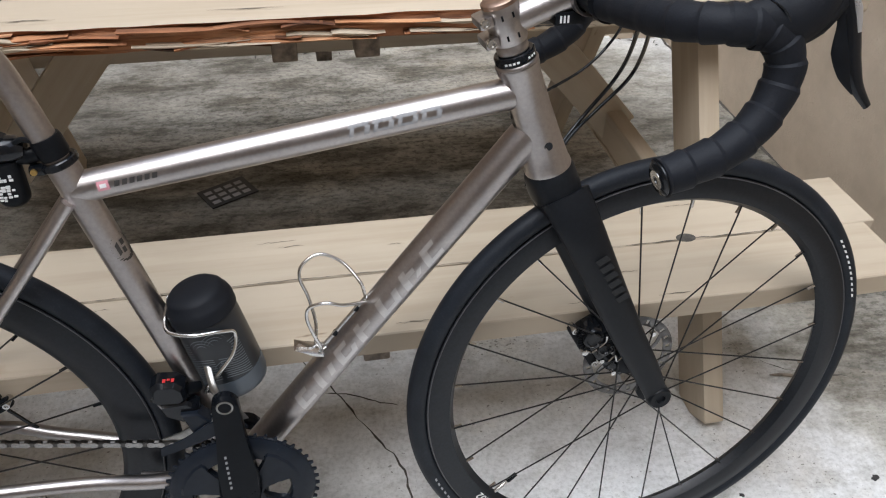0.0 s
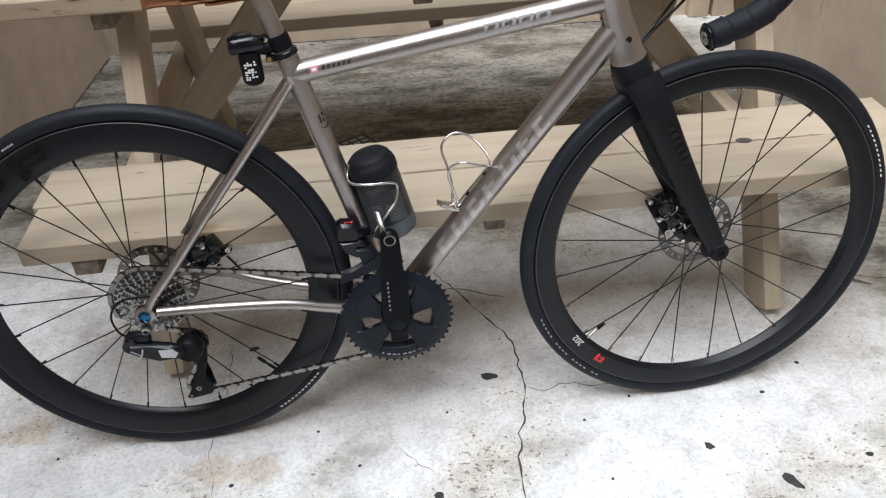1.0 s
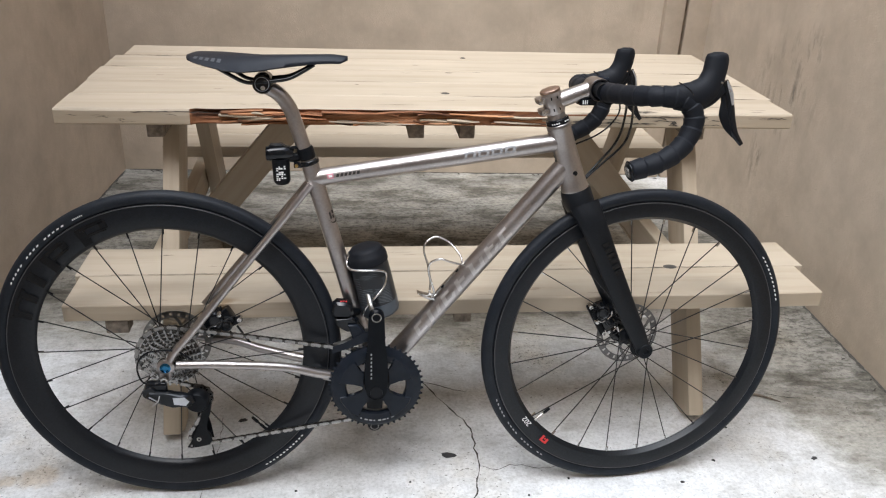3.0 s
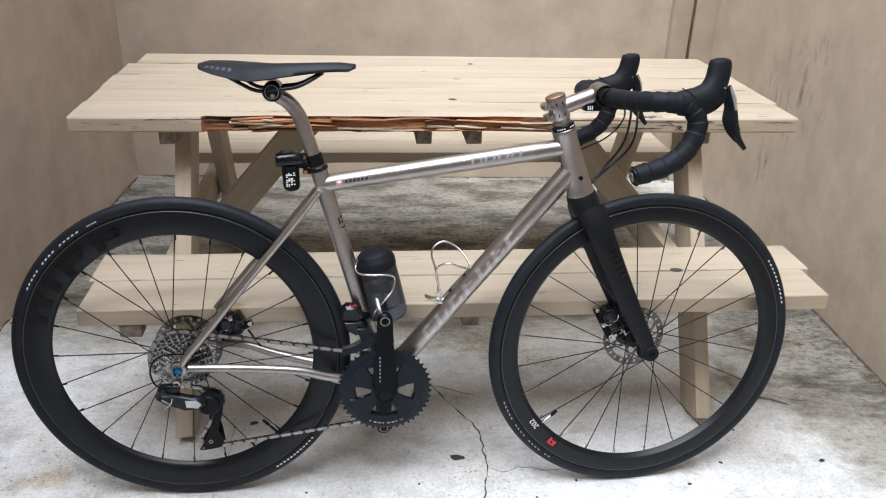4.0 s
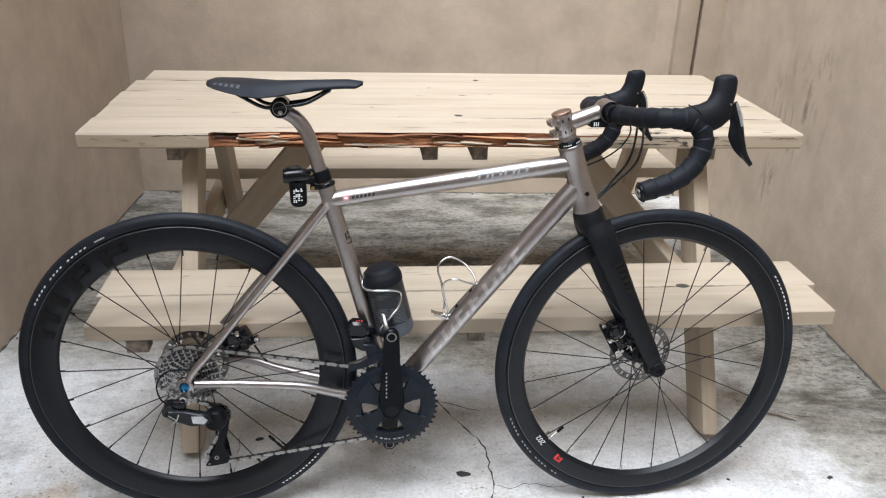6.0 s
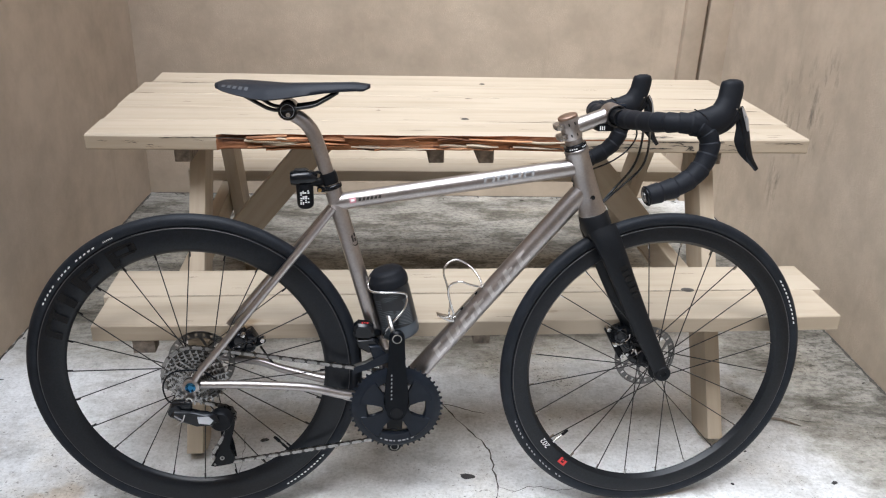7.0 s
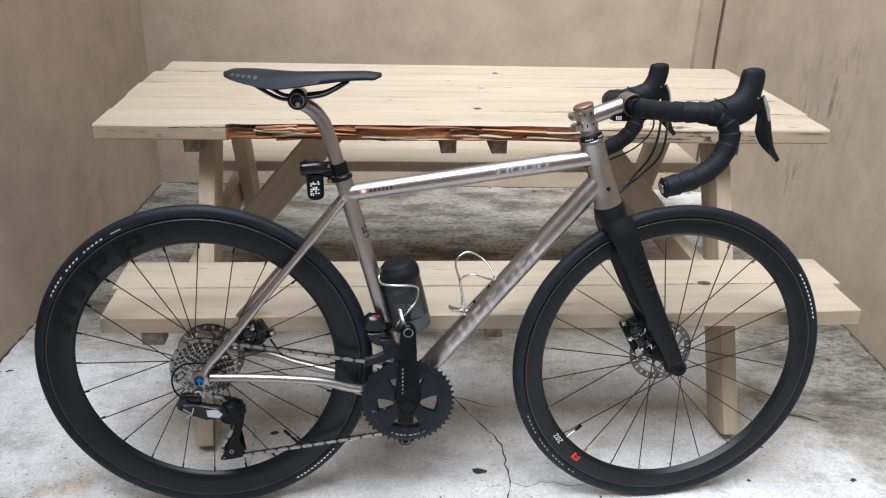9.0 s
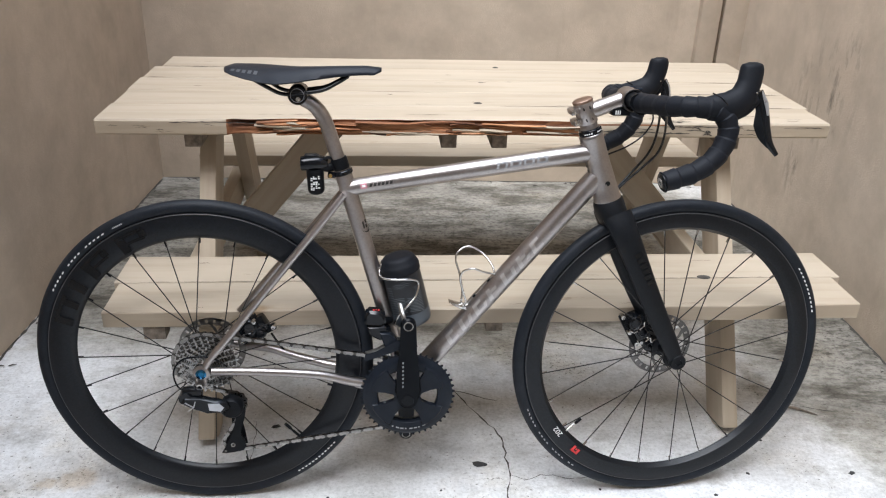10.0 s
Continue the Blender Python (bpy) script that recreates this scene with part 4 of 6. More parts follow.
def lettering(text, size, m, parent, mat):
    cu = bpy.data.curves.new("print", "FONT")
    cu.body, cu.size, cu.align_x, cu.align_y, cu.extrude = text, size, "CENTER", "CENTER", 0.0002
    tmp = bpy.data.objects.new("print", cu)
    scene.collection.objects.link(tmp)
    me = bpy.data.meshes.new_from_object(tmp.evaluated_get(bpy.context.evaluated_depsgraph_get()))
    bpy.data.objects.remove(tmp)
    me.materials.clear()
    me.materials.append(mat)
    ob = new("number_print", me)
    ob.parent = parent
    ob.matrix_basis = m
    return ob


a = radians(216.5)
lettering("202", 0.017, Matrix.Translation((0.289 * math.cos(a), -0.0146, 0.289 * math.sin(a))) @ Matrix.Rotation(radians(90), 4, "X") @ Matrix.Rotation(radians(216.5 - 90), 4, "Z"), front_wheel, WHITE)

# ---- cassette ----
cassette = group_empty("cassette", Matrix.Translation(RW), bike)
tagged(cassette, "steel sprocket cassette")
for k in range(11):
    t = k / 10
    teeth = [11, 12, 13, 14, 16, 18, 20, 22, 25, 28, 32][10 - k]
    rr = teeth * 0.0127 / (2 * math.pi)
    bm = B()
    toothed(bm, teeth, rr - 0.0034, rr + 0.0027, max(0.014, rr - 0.0060), -0.024 - 0.0037 * k - 0.0010, -0.024 - 0.0037 * k + 0.0010)
    part("sprocket", bm, SPROCKET, cassette)
    bm = lathe(B(), [(0.013, -0.0022), (rr - 0.0050, -0.0022), (rr - 0.0050, -0.0008), (0.013, -0.0008)], (0, -0.024 - 0.0037 * k, 0), (0, 1, 0), 36)
    part("spacer", bm, DARKLINK, cassette)
bm = lathe(B(), [(0.017, -0.022), (0.019, -0.024), (0.019, -0.060), (0.014, -0.063), (0.010, -0.063)], (0, 0, 0), (0, 1, 0), 28)
part("freehub", bm, BLACK, cassette)

# ---- cranks ----
crank = group_empty("crankset", Matrix.Translation(BB) @ Matrix.Diagonal((1.01, 1, 1.01, 1)), bike)
tagged(crank, "dark grey double crankset without pedals")


def circle_pts(c, r, a0, a1, n):
    return [(c[0] + r * math.cos(q), c[1] + r * math.sin(q)) for q in np.linspace(radians(a0), radians(a1), n)]


bm = B()
toothed(bm, 46, 0.0915, 0.0965, 0.083, -0.0505, -0.0475)
part("chainring", bm, RING, crank)
bm = B()
toothed(bm, 36, 0.0705, 0.0752, 0.060, -0.0425, -0.0400)
part("chainring", bm, DULL, crank)
bm = lathe(B(), [(0.0600, -0.046), (0.0600, -0.054), (0.0625, -0.0570), (0.0740, -0.0580), (0.0845, -0.0555), (0.0905, -0.0515), (0.0905, -0.046)], (0, 0, 0), (0, 1, 0), 72, closed=True)
part("ring_cover", bm, RING, crank, "smooth dark anodised outer ring")
for a in (38, 148, 218, 318):
    m = Matrix.Rotation(-radians(a), 4, "Y")
    half = [(0.010, 0.018), (0.018, 0.0125), (0.028, 0.0112), (0.038, 0.0112), (0.046, 0.0130), (0.053, 0.0170), (0.058, 0.0220), (0.063, 0.0290), (0.070, 0.0310)]
    pts = [(x, -z) for x, z in half] + [(0.0755, -0.018), (0.0775, 0), (0.0755, 0.018)] + half[::-1]
    part("spider_arm", slab(B(), pts, -0.060, -0.049, 0.003, m), RING, crank)
    q = Vector((0.0715 * math.cos(radians(a + 9)), 0, 0.0715 * math.sin(radians(a + 9))))
    part("ring_bolt", lathe(B(), [(0.0, -0.0585), (0.002, -0.0585), (0.0022, -0.0575), (0.0042, -0.0585), (0.0046, -0.056)], q, (0, 1, 0), 12), BLACK, crank)
for sg, dr in ((-1, 1), (1, -1)):
    L = 0.165
    out = circle_pts((0, 0), 0.0195, 190, 350, 9) + [(0.0262, 0.020), (0.0225, 0.060), (0.0172, 0.110)] + circle_pts((0, L), 0.0152, 0, 180, 9) + [(-0.0172, 0.110), (-0.0225, 0.060), (-0.0262, 0.020)]
    bm = slab(B(), out, -0.008, 0.008, 0.0035)
    m = Matrix.Translation((0, sg * 0.067, 0)) @ Matrix.Rotation(0 if dr > 0 else math.pi, 4, "Y")
    bmesh.ops.transform(bm, matrix=m, verts=bm.verts)
    arm = part("crank_arm", bm, ARM if sg < 0 else BLACK, crank, "dark crank arm with an empty pedal thread")
    bm = lathe(B(), [(0.0078, -0.009), (0.0085, -0.0092), (0.0098, -0.0085), (0.0098, 0.0085), (0.0085, 0.009), (0.0078, 0.009)], (0, sg * 0.067, dr * L), (0, 1, 0), 22, closed=True)
    part("pedal_thread", bm, DULL, arm, "empty steel pedal thread")
bm = B()
for k in range(7):
    z = 0.030 + k * 0.0088
    slab(bm, [(-0.0115, z), (-0.0088, z + 0.0008), (-0.0088, z + 0.0050), (-0.0115, z + 0.0042)], -0.0756, -0.0752, 0)
part("arm_print", bm, GREY, crank, "row of small white bars")
bm = B()
for k in range(8):
    a = 245 + k * 7
    annular(bm, 0.074, 0.0775, a, a + (5 if k % 3 else 2.5), -0.0579, 2)
part("ring_print", bm, GREY, crank, "row of small white bars")
bm = lathe(B(), [(0.0, 0.0), (0.012, 0.0), (0.013, -0.003), (0.013, -0.012)], (0, -0.0765, 0), (0, -1, 0), 20)
part("crank_cap", bm, BLACK, crank)
bm = sweep(B(), [BB * 0, BB * 0 + Vector((0, 0.07, 0))], 0.012, 16)
part("spindle", bm, BLACK, crank)

# ---- chain ----
path = []
for a in np.linspace(200, 83, 14):
    path.append((0.0655 * math.cos(radians(a)), -0.0255, 0.338 + 0.0655 * math.sin(radians(a))))
for a in np.linspace(83, -90, 18):
    path.append((BB.x + 0.0735 * math.cos(radians(a)), -0.0412, BB.z + 0.0735 * math.sin(radians(a))))
LP, UP = (0.046, 0.156), (0.052, 0.246)
for a in np.linspace(-85, -185, 6):
    path.append((LP[0] + 0.0225 * math.cos(radians(a)), -0.030, LP[1] + 0.0225 * math.sin(radians(a))))
for a in np.linspace(-20, 88, 6):
    path.append((UP[0] + 0.0225 * math.cos(radians(a)), -0.0265, UP[1] + 0.0225 * math.sin(radians(a))))
path.append((0.02, -0.0258, 0.275))
pp = [Vector(q) for q in path] + [Vector(path[0])]
seg_len = [(pp[i + 1] - pp[i]).length for i in range(len(pp) - 1)]
total = sum(seg_len)
nl = int(total / 0.0127) // 2 * 2


def along(s):
    for i, q in enumerate(seg_len):
        if s <= q:
            return pp[i].lerp(pp[i + 1], s / q)
        s -= q
    return pp[-1].copy()


def link_mesh(outer):
    bm = B()
    y = 0.0030 if outer else 0.0021
    for sg in (-1, 1):
        o = circle_pts((-0.00635, 0), 0.0041, 70, 290, 6) + [(0, -0.0028)] + circle_pts((0.00635, 0), 0.0041, -110, 110, 6) + [(0, 0.0028)]
        slab(bm, o, sg * y - 0.0005, sg * y + 0.0005, 0)
    if outer:
        for x in (-0.00635, 0.00635):
            sweep(bm, [(x, -0.0038, 0), (x, 0.0038, 0)], 0.0018, 6)
    else:
        for x in (-0.00635, 0.00635):
            sweep(bm, [(x, -0.0018, 0), (x, 0.0018, 0)], 0.0036, 8)
    return mesh_of("link", bm, CHAINMAT if outer else DARKLINK)


chain = group_empty("chain", Matrix(), bike)
tagged(chain, "silver roller chain")
links = (link_mesh(True), link_mesh(False))
for k in range(nl):
    a, b = along(total * k / nl), along(total * (k + 1) / nl)
    x = (b - a).normalized()
    y = Vector((0, 1, 0))
    y = (y - x * y.dot(x)).normalized()
    z = x.cross(y)
    c = (a + b) / 2
    share("link", links[k % 2], chain, Matrix(((x.x, y.x, z.x, c.x), (x.y, y.y, z.y, c.y), (x.z, y.z, z.z, c.z), (0, 0, 0, 1))))

# ---- rear derailleur ----
rd = group_empty("rear_derailleur", Matrix(), bike)
tagged(rd, "black electronic rear derailleur with silver highlights")
bm = slab(B(), [(-0.012, 0.330), (0.010, 0.330), (0.008, 0.312), (-0.002, 0.300), (-0.014, 0.306)], -0.072, -0.066, 0.0015)
part("hanger", bm, TI, rd)
part("hanger_bolt", lathe(B(), [(0.0, 0.002), (0.003, 0.002), (0.0035, 0.005), (0.0068, 0.005), (0.0075, 0.0)], (-0.003, -0.076, 0.313), (0, -1, 0), 18), STEEL, rd)
bm = sweep(B(), [(-0.030, -0.070, 0.294), (-0.030, -0.092, 0.292)], [0.0145, 0.0130], 20)
block(bm, (-0.036, -0.088, 0.290), (0.002, -0.070, 0.312), 0.005)
part("knuckle", bm, GLOSS, rd)
bm = slab(B(), [(-0.032, 0.300), (0.0, 0.294), (0.030, 0.291), (0.050, 0.284), (0.055, 0.270), (0.042, 0.260), (0.012, 0.263), (-0.022, 0.272), (-0.040, 0.283)], -0.096, -0.078, 0.005)
body = part("body", bm, GLOSS, rd)
bm = slab(B(), [(0.014, 0.285), (0.036, 0.285), (0.045, 0.276), (0.038, 0.267), (0.016, 0.270)], -0.0968, -0.0955, 0)
part("silver_plate", bm, SILVER, rd)
bm = B()
for p0, p1 in (((-0.030, 0.288), (-0.014, 0.277)), ((-0.014, 0.277), (-0.010, 0.290)), ((-0.014, 0.277), (-0.026, 0.268))):
    sweep(bm, [(p0[0], -0.0965, p0[1]), (p1[0], -0.0965, p1[1])], 0.0012, 6)
part("edge_stripe", bm, SILVER, rd)
bm = lathe(B(), [(0.0, -0.046), (0.020, -0.046), (0.0235, -0.050), (0.0235, -0.066), (0.019, -0.072), (0.0, -0.072)], (UP[0], 0, UP[1] + 0.010), (0, 1, 0), 24)
part("p_knuckle", bm, BLACK, rd)
bm = slab(B(), [(0.050, 0.272), (0.064, 0.270), (0.074, 0.258), (0.076, 0.238), (0.072, 0.216), (0.066, 0.198), (0.061, 0.184), (0.062, 0.176), (0.070, 0.166), (0.072, 0.150), (0.066, 0.141), (0.046, 0.139), (0.030, 0.134), (0.021, 0.136), (0.030, 0.150), (0.040, 0.168), (0.046, 0.186), (0.052, 0.206), (0.058, 0.228), (0.052, 0.246)], -0.046, -0.040, 0.0015)
part("cage_plate", bm, BLACK, rd)
for x, z, r in ((0.046, 0.156, 0.0046), (0.066, 0.248, 0.0040), (0.030, 0.141, 0.0022)):
    part("cage_bolt", lathe(B(), [(0.0, -0.001), (r * 0.5, -0.001), (r * 0.6, 0.0012), (r, 0.0012), (r * 1.1, -0.002)], (x, -0.0465, z), (0, -1, 0), 14), DULL, rd)
bm = slab(B(), [(0.044, 0.262), (0.064, 0.262), (0.062, 0.200), (0.068, 0.176), (0.072, 0.144), (0.026, 0.140), (0.042, 0.180)], -0.024, -0.021, 0.001)
part("cage_plate", bm, BLACK, rd)
for c in (LP, UP):
    bm = B()
    toothed(bm, 11, 0.0195, 0.0240, 0.005, -0.031, -0.028)
    bmesh.ops.translate(bm, vec=(c[0], 0, c[1]), verts=bm.verts)
    part("jockey_wheel", bm, BLACK, rd)
bm = sweep(B(), smooth([(-0.02, -0.072, 0.300), (-0.045, -0.075, 0.310), (-0.052, -0.074, 0.345), (-0.030, -0.072, 0.372), (0.02, -0.068, 0.372), (0.05, -0.064, 0.350)], 6), 0.0018, 8)
part("wire", bm, BLACK, rd)

# ---- front derailleur ----
fd = group_empty("front_derailleur", Matrix(), bike)
tagged(fd, "black electronic front derailleur on the seat tube")
bm = slab(B(), [(0.320, 0.432), (0.323, 0.452), (0.331, 0.459), (0.352, 0.457), (0.362, 0.448), (0.364, 0.432), (0.356, 0.424), (0.328, 0.425)], -0.046, -0.016, 0.005)
slab(bm, [(0.326, 0.424), (0.360, 0.426), (0.374, 0.416), (0.374, 0.398), (0.352, 0.392), (0.332, 0.404)], -0.043, -0.020, 0.004)
part("motor", bm, GLOSS, fd)
bm = B()
for k in range(3):
    block(bm, (0.338 + k * 0.005, -0.040 + 0.003 * (k % 2), 0.4580), (0.3415 + k * 0.005, -0.034, 0.4586), 0)
part("red_print", bm, RED, fd)
bm = sweep(B(), [(0.372, -0.012, 0.425), (0.352, -0.034, 0.432)], 0.008, 12)
part("clamp", bm, BLACK, fd)
for y, mt in ((-0.0525, SILVER), (-0.037, STEEL)):
    bm = slab(B(), [(0.322, 0.366), (0.345, 0.374), (0.385, 0.398), (0.420, 0.400), (0.428, 0.384), (0.395, 0.379), (0.352, 0.362), (0.320, 0.352)], y - 0.0009, y + 0.0009, 0)
    part("cage_plate", bm, DULL if y > -0.05 else RING, fd)
bm = slab(B(), [(0.352, 0.412), (0.372, 0.412), (0.386, 0.396), (0.362, 0.380)], -0.050, -0.028, 0.002)
part("linkage", bm, RING, fd)
bm = sweep(B(), smooth([(0.390, -0.030, 0.478), (0.398, -0.058, 0.455), (0.408, -0.060, 0.425), (0.416, -0.058, 0.405)], 5), 0.0045, 10, flat=0.5)
part("cage_arm", bm, DULL, fd)

# ---- fork, headset, stem ----
fork = group_empty("fork", Matrix(), bike)
tagged(fork, "matte black carbon fork")
bm = sweep(B(), [HB, HB - HAX * 0.003, HB - HAX * 0.006, HB - HAX * 0.028, HB - HAX * 0.048], [0.0275, 0.0290, 0.0300, 0.0310, 0.0260], 32, flat=[1, 1, 1, 1.25, 1.75])
part("crown", turned(bm), CARBON, fork)
for sg in (-1, 1):
    pts = smooth([(0.813, sg * 0.028, 0.655), (0.825, sg * 0.043, 0.625), (0.841, sg * 0.049, 0.588), (0.868, sg * 0.051, 0.525), (0.902, sg * 0.051, 0.450), (0.934, sg * 0.050, 0.385), (0.952, sg * 0.050, 0.346)], 5)
    bm = sweep(B(), pts, lerp_list([0.0300, 0.0280, 0.0260, 0.0242, 0.0225, 0.0206, 0.0185, 0.0160], len(pts)), 20, flat=0.46)
    blade = part("fork_blade", turned(bm), CARBON, fork)
    bm = lathe(B(), [(0.0, -0.010), (0.0155, -0.010), (0.0170, -0.007), (0.0170, 0.006), (0.0145, 0.009), (0.0070, 0.009), (0.0060, 0.006), (0.0, 0.006)], (0.956, sg * 0.050, 0.340), (0, sg, 0), 24)
    part("fork_end", turned(bm), CARBON if sg > 0 else BLACK, fork)
bm = B()
for k in range(6):
    t = 0.18 + k * 0.085
    p = Vector((0.838, -0.0600, 0.606)).lerp(Vector((0.908, -0.0608, 0.470)), t)
    d = Vector((0.07, 0, -0.136)).normalized()
    q = Vector((0.136, 0, 0.07)).normalized()
    vs = [bm.verts.new(p + d * a + q * b + Vector((0, -0.0018, 0))) for a, b in ((-0.0045, -0.009), (0.0045, -0.007), (0.0045, 0.009), (-0.0045, 0.007))]
    bm.faces.new(vs)
part("fork_logo", turned(bm), STEALTH, fork, "glossy black block logo")
# thin silver strip modelled as a glint on the fork's edge
bm = sweep(B(), [(0.872, 0.040, 0.520), (0.880, 0.040, 0.500), (0.886, 0.041, 0.480)], 0.0012, 6)
part("edge_glint", turned(bm), SILVER, fork)
for nm, s0, s1, r, mt in (("headset_cup", 0.000, 0.005, 0.0240, TI), ("headset_cover", 0.005, 0.015, 0.0225, GLOSS), ("spacer", 0.015, 0.026, 0.0172, TI)):
    bm = sweep(B(), [HT + HAX * s0, HT + HAX * (s0 + 0.001), HT + HAX * (s1 - 0.002), HT + HAX * s1], [r - 0.001, r, r, r - 0.0015], 30)
    part(nm, bm, mt, bike)
bm = B()
for k in range(9):
    if k in (4, 5):
        continue
    tube_patch(bm, HT + HAX * 0.005, HT + HAX * 0.015, 0.0225, 0.36, 0.60, -42 + 11 * k, -35 + 11 * k, 0.0, 0.0005, 2)
part("headset_print", bm, WHITE, bike, "row of small white bars")
stem = group_empty("stem", Matrix(), bike)
tagged(stem, "brushed titanium stem with a slotted steerer clamp")
bm = sweep(B(), [HT + HAX * q for q in (0.026, 0.028, 0.050, 0.066, 0.068)], [0.0180, 0.0192, 0.0192, 0.0192, 0.0180], 30)
part("steerer_clamp", turned(bm), TI, stem)
bm = sweep(B(), [HT + HAX * q for q in (0.068, 0.072, 0.074)], [0.0195, 0.0195, 0.0170], 30)
part("top_cap", turned(bm), plain("worn_cap", (0.36, 0.25, 0.19), 0.4, 1, 0.2, 60, 0.05), stem, "worn bronze-toned top cap")
for q in (0.036, 0.058):
    for dz in (-0.006,):
        bm = block(B(), (-0.030, -0.016, -0.006), (-0.014, 0.016, 0.006), 0.004)
        bmesh.ops.transform(bm, matrix=Matrix.Translation(HT + HAX * q) @ Matrix.Rotation(radians(-18.7), 4, "Y"), verts=bm.verts)
        part("clamp_ear", turned(bm), TI, stem)
        bm = lathe(B(), [(0.0, 0.001), (0.0024, 0.001), (0.0028, 0.003), (0.0048, 0.003), (0.0050, -0.003)], HT + HAX * q + Vector((-0.023, -0.0165, -0.006)), (0, -1, 0), 14)
        part("clamp_bolt", turned(bm), STEEL, stem)
    bm = block(B(), (-0.007, -0.0002, -0.0028), (0.007, 0.0004, 0.0028), 0)
    for v in bm.verts:
        v.co.y += -math.sqrt(max(0, 0.0196 ** 2 - v.co.x ** 2))
    bmesh.ops.transform(bm, matrix=Matrix.Translation(HT + HAX * q) @ Matrix.Rotation(radians(-18.7), 4, "Y"), verts=bm.verts)
    part("slot", turned(bm), GLOSS, stem, "dark cut-out slot")
CL = Vector((0.827, 0, 0.8765))
part("stem_tube", turned(sweep(B(), [HT + HAX * 0.050 + Vector((0.010, 0, 0)), CL - Vector((0.016, 0, 0.002))], 0.0155, 28)), TI, stem)
bm = lathe(B(), [(0.0175, -0.021), (0.0205, -0.0225), (0.0215, -0.020), (0.0215, 0.020), (0.0205, 0.0225), (0.0175, 0.021)], CL, (0, 1, 0), 30)
part("faceplate", turned(bm), TI, stem)
for y in (-0.014, 0.014):
    for z in (-0.017, 0.017):
        bm = sweep(B(), [CL + Vector((0.004, y, z * 1.12)), CL + Vector((0.017, y, z * 1.12))], 0.0046, 12)
        part("faceplate_bolt", turned(bm), RING, stem)

# ---- handlebar ----
BARS = Matrix.Translation((0.012, 0, -0.009)) @ Matrix.Translation(CL) @ Matrix.Rotation(radians(-4.2), 4, "X") @ Matrix.Translation(-CL) @ Matrix.Translation(HT) @ Matrix.Rotation(radians(5.0), 4, HAX) @ Matrix.Translation(-HT)


def barred(bm):
    bmesh.ops.transform(bm, matrix=BARS, verts=bm.verts)
    return bm


bar = group_empty("handlebar", Matrix(), bike)
tagged(bar, "drop handlebar wrapped in black tape with shift levers")
part("bar_centre", turned(sweep(B(), [CL + Vector((0, -0.045, 0)), CL + Vector((0, 0.045, 0))], 0.0155, 24)), BLACK, bar)
